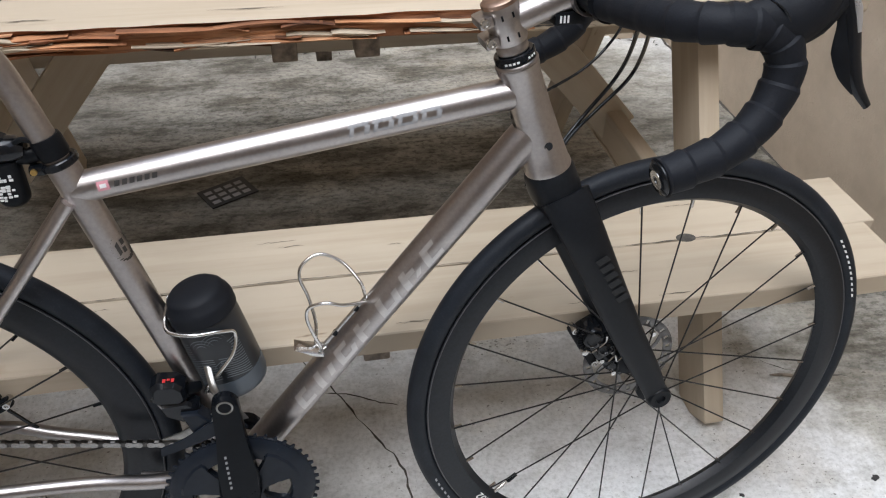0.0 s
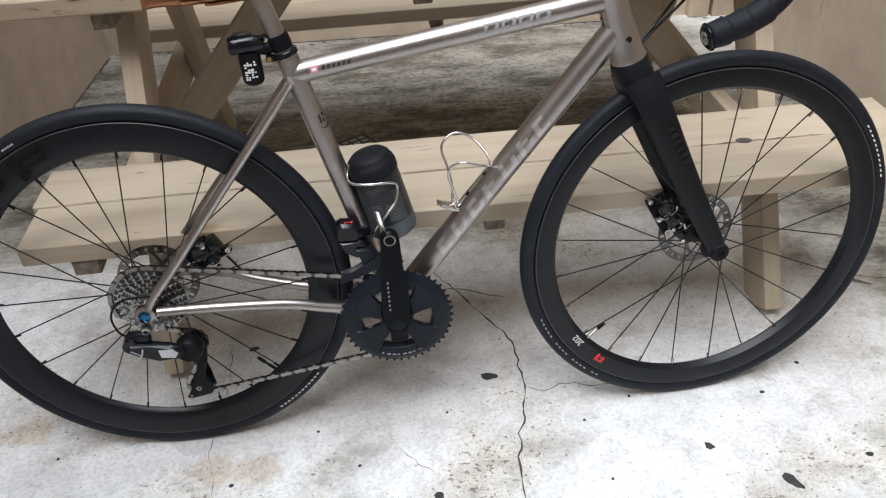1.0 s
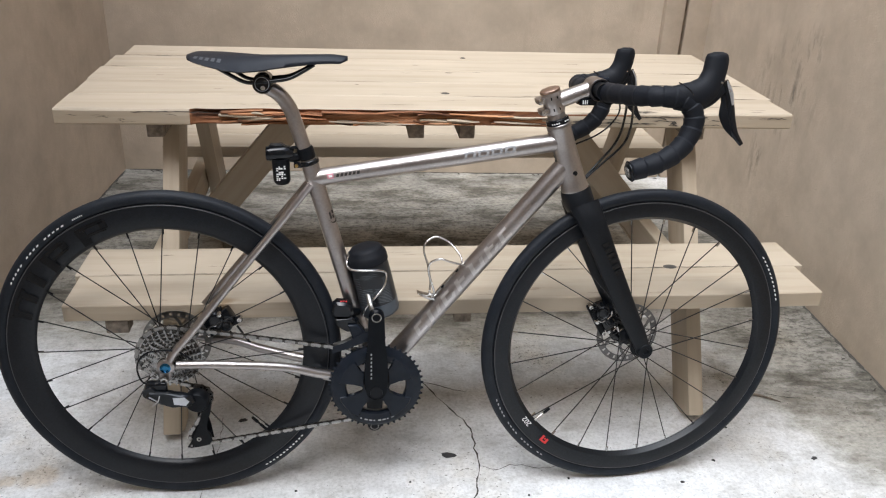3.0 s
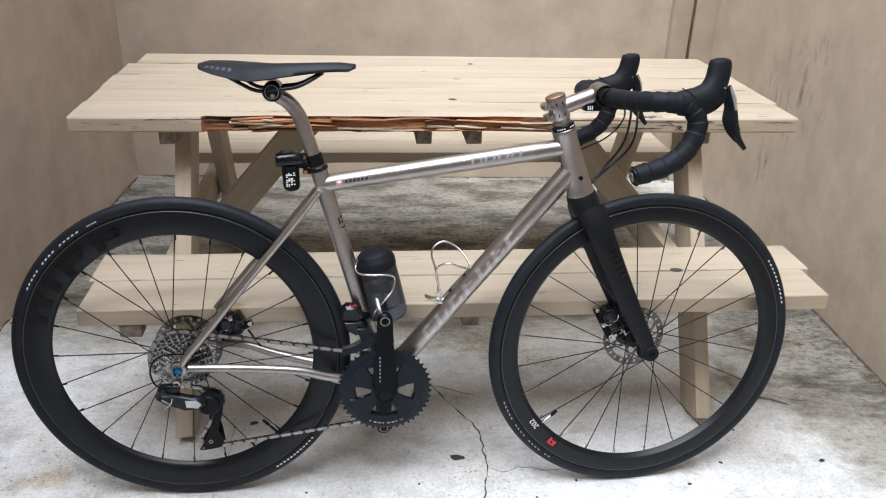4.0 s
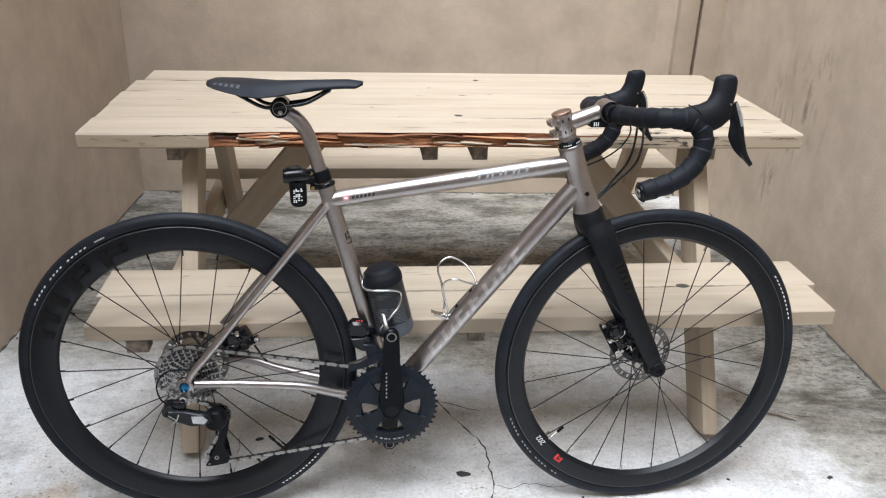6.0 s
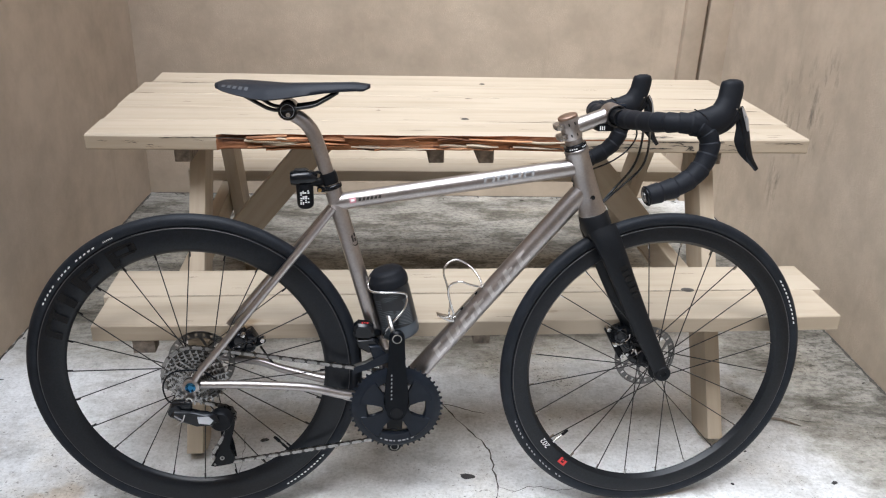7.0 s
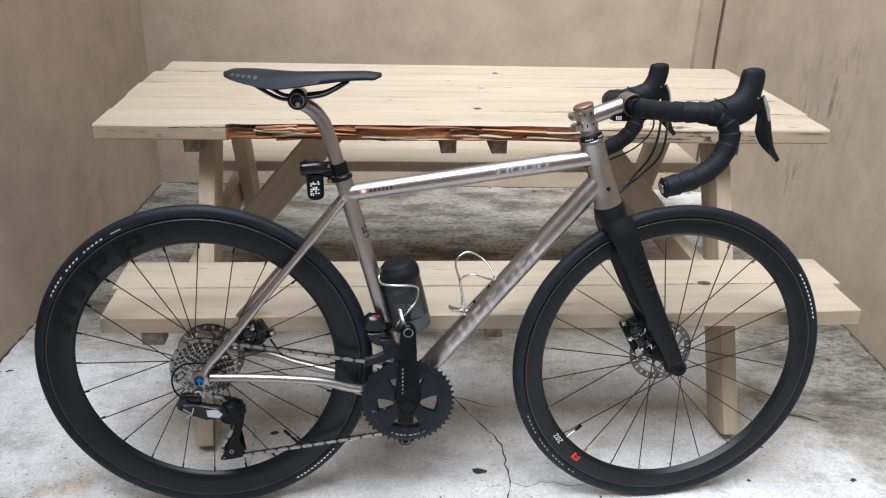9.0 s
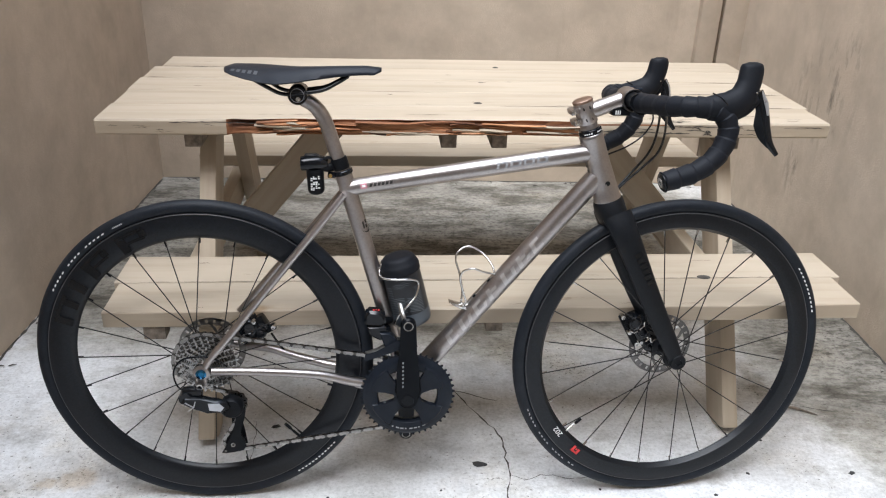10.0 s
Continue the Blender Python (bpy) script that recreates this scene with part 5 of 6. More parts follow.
for sg in (-1, 1):
    raw = [(0.8235, 0.036, 0.881), (0.8250, 0.085, 0.882), (0.830, 0.135, 0.883), (0.839, 0.170, 0.885), (0.854, 0.190, 0.886), (0.873, 0.197, 0.886), (0.892, 0.199, 0.882),
           (0.908, 0.201, 0.870), (0.915, 0.203, 0.848), (0.907, 0.205, 0.821), (0.888, 0.208, 0.797), (0.859, 0.211, 0.779), (0.828, 0.212, 0.769), (0.802, 0.212, 0.762)]
    pts = smooth([(x, sg * y, z) for x, y, z in raw], 8)
    n = len(pts)
    rad = []
    for i in range(n):
        base = 0.0164 if i > 6 else 0.0170
        wrap = (i * 0.145) % 1.0
        rad.append(base + 0.0021 * (1 - wrap))
    bm = sweep(B(), pts, rad, 20)
    tape = part("bar_tape", barred(bm), TAPE, bar, "black wrapped handlebar tape", 25)
    e, d = pts[-1], (pts[-1] - pts[-2]).normalized()
    bm = sweep(B(), [e, e + d * 0.002, e + d * 0.0045], [0.0165, 0.0165, 0.0130], 20)
    part("end_plug", barred(bm), GLOSS, bar)
    bm = lathe(B(), [(0.004, 0.0), (0.009, 0.0), (0.009, 0.0006), (0.004, 0.0006)], e + d * 0.0045, d, 18, closed=True)
    part("plug_ring", barred(bm), STEEL, bar)
    bm = sweep(B(), [CL + Vector((0, sg * 0.030, 0)), CL + Vector((0, sg * 0.040, 0.0002))], 0.0182, 20)
    part("finishing_tape", barred(bm), BLACK, bar)
    # hood: body rising to a knob
    hp = smooth([(0.860, sg * 0.197, 0.884), (0.888, sg * 0.198, 0.886), (0.914, sg * 0.198, 0.888), (0.934, sg * 0.197, 0.899), (0.946, sg * 0.195, 0.920), (0.951, sg * 0.193, 0.941), (0.9525, sg * 0.192, 0.955), (0.9525, sg * 0.192, 0.9605)], 5)
    rr = lerp_list([0.0160, 0.0195, 0.0235, 0.0255, 0.0250, 0.0225, 0.0212, 0.0212, 0.0205, 0.0175, 0.0080], len(hp))
    part("hood", barred(sweep(B(), hp, rr, 22, flat=0.78)), HOOD, bar, "black rubber lever hood")
    hp = smooth([(0.880, sg * 0.199, 0.880), (0.912, sg * 0.199, 0.878), (0.940, sg * 0.198, 0.887), (0.962, sg * 0.197, 0.903)], 5)
    part("lever_body", barred(sweep(B(), hp, lerp_list([0.0160, 0.0175, 0.0165, 0.0120], len(hp)), 18, flat=0.75)), HOOD, bar)
    ring = smooth([(0.884, sg * 0.197, 0.9095), (0.896, sg * 0.1965 - 0.0175, 0.899), (0.908, sg * 0.1965 - 0.0175, 0.880), (0.914, sg * 0.1965 - 0.010, 0.8625)], 6)
    part("hood_edge", barred(sweep(B(), ring, 0.0011, 6)), GLOSS, bar)
    lv = smooth([(0.966, sg * 0.196, 0.912), (0.975, sg * 0.197, 0.893), (0.980, sg * 0.200, 0.870), (0.984, sg * 0.203, 0.846), (0.991, sg * 0.206, 0.825), (1.005, sg * 0.208, 0.806)], 5)
    lever = part("brake_lever", barred(sweep(B(), lv, lerp_list([0.0085, 0.0090, 0.0085, 0.0085, 0.0080, 0.0062, 0.0040], len(lv)), 14, flat=0.6)), GLOSS, bar, "glossy black brake lever")
    sh = smooth([(0.964, sg * 0.196, 0.900), (0.971, sg * 0.198, 0.880), (0.972, sg * 0.201, 0.857), (0.978, sg * 0.204, 0.838), (0.990, sg * 0.206, 0.820)], 5)
    part("shift_paddle", barred(sweep(B(), sh, lerp_list([0.005, 0.0075, 0.0115, 0.009, 0.004], len(sh)), 12, flat=0.35)), BLACK, bar)
    ls = smooth([(0.970, sg * 0.196 - 0.0040, 0.913), (0.979, sg * 0.198 - 0.0045, 0.893), (0.983, sg * 0.200 - 0.0045, 0.873)], 5)
    part("lever_plate", barred(sweep(B(), ls, lerp_list([0.002, 0.0038, 0.002], len(ls)), 10, flat=0.3)), SILVER, bar, "bright silver lever plate")
    part("pivot_pin", barred(lathe(B(), [(0.0, 0.0008), (0.0016, 0.0008), (0.0020, 0.0)], (0.9535, sg * 0.197 - 0.0163, 0.911), (0, -1, 0), 10)), STEEL, bar)
jb = group_empty("junction_box", Matrix(), bike)
tagged(jb, "small black junction box under the stem")
bm = block(B(), (0.792, -0.014, 0.846), (0.826, 0.014, 0.860), 0.003)
part("case", turned(bm), BLACK, jb)
bm = B()
for x in (0.797, 0.801, 0.805):
    block(bm, (x, -0.0147, 0.849), (x + 0.002, -0.0142, 0.8565), 0)
part("case_print", turned(bm), WHITE, jb)

# cables and hoses in front of the head tube
for raw, r in (([(0.862, -0.060, 0.874), (0.880, -0.022, 0.848), (0.892, 0.025, 0.795), (0.888, 0.050, 0.757), (0.862, 0.052, 0.722), (0.836, 0.042, 0.696), (0.806, 0.018, 0.672)], 0.0024),
               ([(0.872, -0.070, 0.874), (0.894, -0.020, 0.846), (0.911, 0.030, 0.795), (0.908, 0.054, 0.757), (0.874, 0.054, 0.722), (0.842, 0.042, 0.698), (0.810, 0.016, 0.676)], 0.0024),
               ([(0.872, 0.030, 0.868), (0.892, 0.050, 0.830), (0.880, 0.058, 0.798), (0.845, 0.040, 0.778), (0.796, 0.018, 0.764)], 0.0017)):
    part("cable", sweep(B(), smooth(raw, 8), r, 10), GLOSS, bike, "thin black control cable")

# ---- brakes ----
def caliper(c, turn, steer, name):
    cal = group_empty(name, Matrix(), bike)
    tagged(cal, "glossy black hydraulic brake caliper")
    m = Matrix.Translation(c) @ Matrix.Rotation(radians(turn), 4, "Y")
    for nm, bm, mt in (("body", block(B(), (-0.030, -0.016, -0.016), (0.030, 0.016, 0.016), 0.006), GLOSS),
                       ("mount", block(B(), (-0.040, -0.006, -0.028), (0.040, 0.006, -0.014), 0.004), BLACK)):
        bmesh.ops.transform(bm, matrix=m, verts=bm.verts)
        part(nm, turned(bm) if steer else bm, mt, cal)
    for x in (-0.036, 0.036):
        bm = lathe(B(), [(0.0, 0.004), (0.0022, 0.004), (0.0025, 0.006), (0.0046, 0.006), (0.005, -0.012)], (x, -0.004, -0.020), (0, -1, 0), 12)
        bmesh.ops.transform(bm, matrix=m, verts=bm.verts)
        part("bolt", turned(bm) if steer else bm, STEEL, cal)
    bm = B()
    for k in range(7):
        block(bm, (-0.018 + k * 0.005, -0.020, 0.010), (-0.0155 + k * 0.005, 0.010, 0.021), 0.0006)
    bmesh.ops.transform(bm, matrix=m, verts=bm.verts)
    part("cooling_fins", turned(bm) if steer else bm, BLACK, cal)
    bm = B()
    sweep(bm, [(-0.024, -0.0165, -0.004), (-0.012, -0.0165, 0.004), (0.004, -0.0165, 0.002)], 0.0016, 6)
    bmesh.ops.transform(bm, matrix=m, verts=bm.verts)
    part("clip", turned(bm) if steer else bm, STEEL, cal)
    return cal


cal = caliper((0.899, 0.040, 0.384), 62, True, "front_caliper")
for x, z, r in ((0.8890, 0.3960, 0.0175), (0.9060, 0.3760, 0.0120)):
    part("piston_cap", turned(lathe(B(), [(0.0, 0.010), (r * 0.55, 0.010), (r * 0.65, 0.012), (r * 0.86, 0.011), (r, 0.007), (r, -0.02)], (x, 0.030, z), (0, -1, 0), 22)), GLOSS, cal)
for k in range(9):
    a = radians(118 + k * 13)
    c, s = math.cos(a), math.sin(a)
    part("fin", turned(sweep(B(), [(0.889 + 0.015 * c, 0.024, 0.396 + 0.015 * s), (0.889 + 0.0235 * c, 0.024, 0.396 + 0.0235 * s)], 0.0017, 6)), BLACK, cal)
for raw in (((0.896, 0.384), (0.905, 0.392), (0.906, 0.402)), ((0.8765, 0.382), (0.884, 0.378), (0.892, 0.381)), ((0.912, 0.356), (0.921, 0.364), (0.925, 0.354), (0.933, 0.360))):
    part("clip", turned(sweep(B(), smooth([(x, 0.0165, z) for x, z in raw], 4), 0.0016, 6)), STEEL, cal)
part("banjo_bolt", turned(lathe(B(), [(0.0, 0.004), (0.003, 0.004), (0.0048, 0.003), (0.005, -0.006)], (0.8755, 0.020, 0.3775), (0, -1, 0), 12)), STEEL, cal)
cal = caliper((0.088, 0.042, 0.388), -28, False, "rear_caliper")
for x, z, r in ((0.083, 0.392, 0.0185), (0.104, 0.380, 0.0130)):
    part("piston_cap", lathe(B(), [(0.0, 0.010), (r * 0.55, 0.010), (r * 0.65, 0.012), (r * 0.86, 0.011), (r, 0.007), (r, -0.02)], (x, 0.030, z), (0, -1, 0), 22), GLOSS, cal)
for x, z, r in ((0.092, 0.408, 0.005), (0.112, 0.364, 0.004)):
    part("banjo_bolt", lathe(B(), [(0.0, 0.004), (r * 0.6, 0.004), (r, 0.003), (r, -0.006)], (x, 0.018, z), (0, -1, 0), 12), STEEL, cal)
fa = group_empty("flat_mount", Matrix(), bike)
tagged(fa, "black caliper mount on the fork")
bm = sweep(B(), [(0.905, 0.036, 0.362), (0.925, 0.034, 0.336), (0.945, 0.034, 0.318)], [0.009, 0.011, 0.008], 10, flat=0.6)
part("bracket", turned(bm), GLOSS, fa)
for x, z in ((0.907, 0.348), (0.928, 0.322), (0.984, 0.382)):
    part("bolt", turned(lathe(B(), [(0.0, 0.004), (0.0038, 0.004), (0.0042, -0.004)], (x, 0.030, z), (0, -1, 0), 10)), STEEL, fa)
part("brake_hose", sweep(B(), smooth([(0.122, 0.050, 0.366), (0.150, 0.058, 0.318), (0.19, 0.058, 0.298), (0.25, 0.050, 0.286), (0.33, 0.036, 0.283), (0.395, 0.026, 0.283)], 6), 0.0024, 8), GLOSS, bike)

# ---- saddle and post ----
post = group_empty("seat_post", Matrix(), bike)
tagged(post, "curved brushed titanium seat post")
pts = smooth([(0.2845, 0, 0.722), (0.2705, 0, 0.768), (0.259, 0, 0.808), (0.2485, 0, 0.836), (0.232, 0, 0.858), (0.210, 0, 0.872)], 6)
part("tube", sweep(B(), pts, 0.0136, 26), TI, post)
bm = lathe(B(), [(0.0, -0.024), (0.0160, -0.024), (0.0180, -0.021), (0.0180, 0.021), (0.0160, 0.024), (0.0, 0.024)], (0.2045, 0, 0.880), (0, 1, 0), 26)
part("saddle_clamp", bm, GLOSS, post, "round glossy black saddle clamp")
bm = lathe(B(), [(0.012, 0.0), (0.0128, 0.0), (0.0128, 0.0005), (0.012, 0.0005)], (0.2045, -0.0243, 0.880), (0, -1, 0), 24, closed=True)
part("clamp_ring", bm, GREY, post)
part("clamp_bolt", lathe(B(), [(0.0, 0.001), (0.002, 0.001), (0.0025, 0.0025), (0.0042, 0.0025), (0.0045, -0.001)], (0.2060, -0.0245, 0.8735), (0, -1, 0), 12), STEEL, post)
for s0, s1, r, nm, mt in ((0.728, 0.736, 0.0195, "seat_collar", GLOSS), (0.738, 0.760, 0.0160, "post_band", BLACK)):
    a, b = Vector((0.2835 - (s0 - 0.728) * 0.29, 0, s0)), Vector((0.2835 - (s1 - 0.728) * 0.29, 0, s1))
    part(nm, sweep(B(), [a, a.lerp(b, 0.15), a.lerp(b, 0.85), b], [r - 0.0012, r, r, r - 0.0012], 26), mt, post)
bm = block(B(), (0.254, -0.012, 0.722), (0.270, 0.012, 0.732), 0.003)
part("collar_ear", bm, GLOSS, post)
part("collar_bolt", lathe(B(), [(0.0, 0.001), (0.0034, 0.001), (0.0038, -0.002)], (0.2595, -0.0125, 0.727), (0, -1, 0), 12), plain("brass", (0.55, 0.36, 0.12), 0.3, 1, 0.1, 60, 0), post)

sad = group_empty("saddle", Matrix(), bike)
tagged(sad, "black narrow racing saddle")
NS = 44
bm = B()
rings = []
for i in range(NS + 1):
    t = i / NS
    u = 0.074 + 0.283 * t
    wd = float(np.interp(t, [0, 0.02, 0.06, 0.15, 0.25, 0.40, 0.55, 0.70, 0.85, 0.95, 0.985, 1], [0.012, 0.040, 0.058, 0.066, 0.064, 0.047, 0.030, 0.022, 0.0200, 0.0190, 0.0165, 0.009]))
    tp = float(np.interp(t, [0, 0.05, 0.2, 0.45, 0.7, 0.9, 1], [0.927, 0.9310, 0.9315, 0.9285, 0.9305, 0.9320, 0.9290]))
    dr = float(np.interp(t, [0, 0.05, 0.15, 0.25, 0.34, 0.45, 0.6, 0.8, 0.95, 1], [0.003, 0.008, 0.015, 0.022, 0.025, 0.022, 0.018, 0.013, 0.012, 0.004]))
    th = float(np.interp(t, [0, 0.1, 0.9, 1], [0.004, 0.007, 0.007, 0.004]))
    row = []
    for f in np.linspace(-1, 1, 15):
        x = abs(f)
        row.append((f * wd if x < 0.93 else f * wd, tp - dr * x ** 2.6))
    under = [(f * wd * 0.93, tp - dr * abs(f) ** 2.6 - th * (0.35 if abs(f) > 0.95 else 1)) for f in np.linspace(1, -1, 15)]
    rings.append([bm.verts.new((u, y, z)) for y, z in row + under])
K = len(rings[0])
for i in range(NS):
    for j in range(K):
        bm.faces.new((rings[i][j], rings[i][(j + 1) % K], rings[i + 1][(j + 1) % K], rings[i + 1][j]))
bm.faces.new(rings[0])
bm.faces.new(rings[-1])
shell = part("shell", bm, SADDLE, sad, angle=70)
for sg in (-1, 1):
    pts = smooth([(0.130, sg * 0.030, 0.908), (0.155, sg * 0.026, 0.893), (0.172, sg * 0.022, 0.884), (0.190, sg * 0.021, 0.8815), (0.225, sg * 0.021, 0.8855), (0.252, sg * 0.018, 0.890), (0.275, sg * 0.013, 0.901), (0.297, sg * 0.010, 0.914)], 5)
    part("rail", sweep(B(), pts, 0.0036, 12), GLOSS, sad)
bm = B()
for k in range(5):
    p = 0.092 + k * 0.010
    vs = []
    for a, b in ((0, 0), (0.006, 0), (0.0072, 1), (0.0012, 1)):
        u = p + a
        f = 0.80 - 0.16 * b
        t = (u - 0.074) / 0.283
        wd = float(np.interp(t, [0, 0.02, 0.06, 0.15, 0.25, 0.40], [0.012, 0.040, 0.058, 0.066, 0.064, 0.047]))
        tp = float(np.interp(t, [0, 0.05, 0.2, 0.45], [0.927, 0.9310, 0.9315, 0.9285]))
        dr = float(np.interp(t, [0, 0.05, 0.15, 0.25, 0.34], [0.003, 0.008, 0.015, 0.022, 0.025]))
        vs.append(bm.verts.new((u, -f * wd - 0.0003, tp - dr * f ** 2.6 + 0.0006)))
    bm.faces.new(vs)
part("saddle_print", bm, DIM, sad, "small grey bars on the saddle edge")

# ---- rear lamp ----
lamp = group_empty("rear_lamp", Matrix(), bike)
tagged(lamp, "black clip-on rear lamp with a white sticker")
ax0 = Vector((0.2315, -0.002, 0.6885))
up = Vector((-0.035, 0, 1)).normalized()
bm = sweep(B(), [ax0 + up * h for h in (0.0, 0.0015, 0.005, 0.010, 0.044, 0.050)], [0.008, 0.012, 0.0150, 0.0162, 0.0168, 0.0168], 24, flat=0.92)
part("body", bm, BLACK, lamp)
bm = sweep(B(), [(0.2035, -0.003, 0.7485), (0.2045, -0.003, 0.7485), (0.212, -0.003, 0.7490), (0.234, -0.002, 0.7500), (0.246, -0.001, 0.7495), (0.254, -0.001, 0.748)], [0.0105, 0.0135, 0.0150, 0.0152, 0.0135, 0.009], 24)
part("head", bm, GLOSS, lamp)
bm = slab(B(), [(0.208, 0.7600), (0.212, 0.7665), (0.232, 0.7680), (0.239, 0.7640), (0.240, 0.7590)], -0.0105, 0.0065, 0.0025)
part("button", bm, BLACK, lamp)
bm = sweep(B(), [(0.244, -0.002, 0.744), (0.256, -0.001, 0.740), (0.268, 0, 0.744), (0.276, 0, 0.750)], [0.011, 0.009, 0.009, 0.010], 14, flat=0.8)
part("bracket", bm, BLACK, lamp)
part("bracket_hook", sweep(B(), smooth([(0.246, -0.008, 0.757), (0.256, -0.009, 0.762), (0.266, -0.008, 0.758)], 5), 0.0028, 8), BLACK, lamp)
bm = B()
rnd = random.Random(3)
for i in range(4):
    for j in range(8):
        if rnd.random() < 0.72:
            x, z = 0.2225 + i * 0.0046, 0.700 + j * 0.0036
            yy = -0.002 - 0.0163 * math.sqrt(1 - ((x + 0.002 - 0.2308) / 0.0166) ** 2)
            block(bm, (x, yy - 0.0010, z), (x + rnd.uniform(0.002, 0.0042), yy + 0.0006, z + rnd.uniform(0.0015, 0.0030)), 0)
part("sticker_print", bm, WHITE, lamp, "small white sticker of bars")

# ---- bottle (sits in its cage) and cages ----
ba, bb_ = Vector((0.4200, -0.002, 0.418)), Vector((0.3860, -0.002, 0.563))
bx = (bb_ - ba).normalized()
BM = BIKE @ Matrix.Translation(ba) @ Vector((0, 0, 1)).rotation_difference(bx).to_matrix().to_4x4() @ Matrix.Diagonal((1.08, 1.08, 0.96, 1))
bottle = group_empty("bottle", BM)
tagged(bottle, "smoky grey storage bottle with a black lid in the frame cage", "bottle")
part("body", lathe(B(), [(0.0, 0.030), (0.0355, 0.030), (0.0362, 0.034), (0.0362, 0.070), (0.0355, 0.112), (0.0345, 0.119), (0.0, 0.119)], (0, 0, 0), (0, 0, 1), 44), BOTTLE, bottle)
part("base", lathe(B(), [(0.0, 0.0), (0.030, 0.0), (0.0345, 0.004), (0.0362, 0.012), (0.0364, 0.0315), (0.0, 0.0315)], (0, 0, 0), (0, 0, 1), 44), BASE, bottle, "grey translucent base")
part("lid", lathe(B(), [(0.0, 0.118), (0.0350, 0.118), (0.0368, 0.120), (0.0368, 0.132), (0.0350, 0.139), (0.0320, 0.142), (0.0315, 0.147), (0.0260, 0.153), (0.0150, 0.155), (0.0, 0.1545)], (0, 0, 0), (0, 0, 1), 44), HOOD, bottle, "black domed screw lid")
bm = B()
for k in range(17):
    z = 0.036 + k * 0.0036
    for a0, a1 in (((-150, -95), (-88, -40)) if k < 10 else ((-150, -128), (-60, -40))):
        rows = []
        for q in np.linspace(radians(a0 + 3 * math.sin(k)), radians(a1), 8):
            zz = z + 0.004 * math.sin(q * 3 + k * 0.1)
            rows.append([bm.verts.new((0.0366 * math.cos(q), 0.0366 * math.sin(q), zz + h)) for h in (0, 0.0013)])
        for i in range(7):
            bm.faces.new((rows[i][0], rows[i + 1][0], rows[i + 1][1], rows[i][1]))
for c, zc in ((-118, 0.050), (-80, 0.052), (-105, 0.090), (-82, 0.094)):
    for rr in (0.006, 0.010, 0.014):
        prev = None
        for i, w in enumerate(np.linspace(0, math.pi, 9)):
            q = radians(c) + rr / 0.0366 * math.cos(w)
            pr = [bm.verts.new(((0.0367) * math.cos(q), 0.0367 * math.sin(q), zc + (rr + h) * math.sin(w))) for h in (0, 0.0013)]
            if prev:
                bm.faces.new((prev[0], pr[0], pr[1], prev[1]))
            prev = pr
part("line_pattern", bm, PATTERN, bottle, "fine grey line pattern")


def cage(p0, p1, out, name, label, loops, shift):
    """A bent-wire cage: p0 low and p1 high on the tube, out away from the tube."""
    cg = group_empty(name, Matrix.Translation(shift), bike)
    tagged(cg, label)
    for raw, r in loops:
        part("wire", sweep(B(), smooth(raw, 8), r, 10), STEEL, cg)
    ax = (p1 - p0).normalized()
    for q in (0.25, 0.75):
        c = p0.lerp(p1, q)
        part("cage_bolt", sweep(B(), [c - out * 0.002, c + out * 0.004], 0.0045, 12), BLACK, cg)
    part("plate", sweep(B(), [p0, p0.lerp(p1, 0.5), p1], 0.0055, 10, flat=0.4), STEEL, cg)
    return cg


so = Vector((0.96, 0, 0.28))
cage(Vector((0.395, 0, 0.430)), Vector((0.365, 0, 0.530)), so, "bottle_cage", "bent titanium wire bottle cage",
     [([(0.363, -0.006, 0.556), (0.358, -0.014, 0.540), (0.364, -0.034, 0.535), (0.392, -0.0455, 0.536), (0.422, -0.041, 0.534), (0.4345, -0.030, 0.522), (0.430, -0.036, 0.498), (0.412, -0.0455, 0.478), (0.396, -0.042, 0.456), (0.388, -0.024, 0.430), (0.392, -0.006, 0.418)], 0.0024),
      ([(0.363, 0.006, 0.556), (0.360, 0.014, 0.542), (0.368, 0.036, 0.537), (0.398, 0.0445, 0.537), (0.428, 0.034, 0.530), (0.435, 0.020, 0.515), (0.424, 0.038, 0.480), (0.402, 0.038, 0.450), (0.392, 0.012, 0.420)], 0.0024)], (-0.0065, 0, -0.009))
do = Vector((-0.77, 0, 0.64))
cage(Vector((0.528, 0, 0.466)), Vector((0.585, 0, 0.534)), do, "bottle_cage", "empty bent titanium wire bottle cage",
     [([(0.581, -0.005, 0.531), (0.574, -0.016, 0.538), (0.552, -0.034, 0.550), (0.532, -0.036, 0.557), (0.513, -0.030, 0.548), (0.509, -0.028, 0.530), (0.516, -0.026, 0.502), (0.522, -0.020, 0.480), (0.520, -0.008, 0.464), (0.528, -0.004, 0.466)], 0.0022),
      ([(0.581, 0.005, 0.531), (0.576, 0.016, 0.546), (0.556, 0.034, 0.566), (0.530, 0.038, 0.577), (0.509, 0.034, 0.567), (0.504, 0.030, 0.550), (0.512, 0.028, 0.522), (0.518, 0.020, 0.488), (0.516, 0.008, 0.464), (0.526, 0.004, 0.466)], 0.0022)], (0.003, 0, -0.011))
bm = slab(B(), [(0.492, 0.461), (0.515, 0.448), (0.529, 0.445), (0.527, 0.451), (0.509, 0.455)], -0.012, 0.012, 0.001)
part("cage_foot", bm, STEEL, bike)

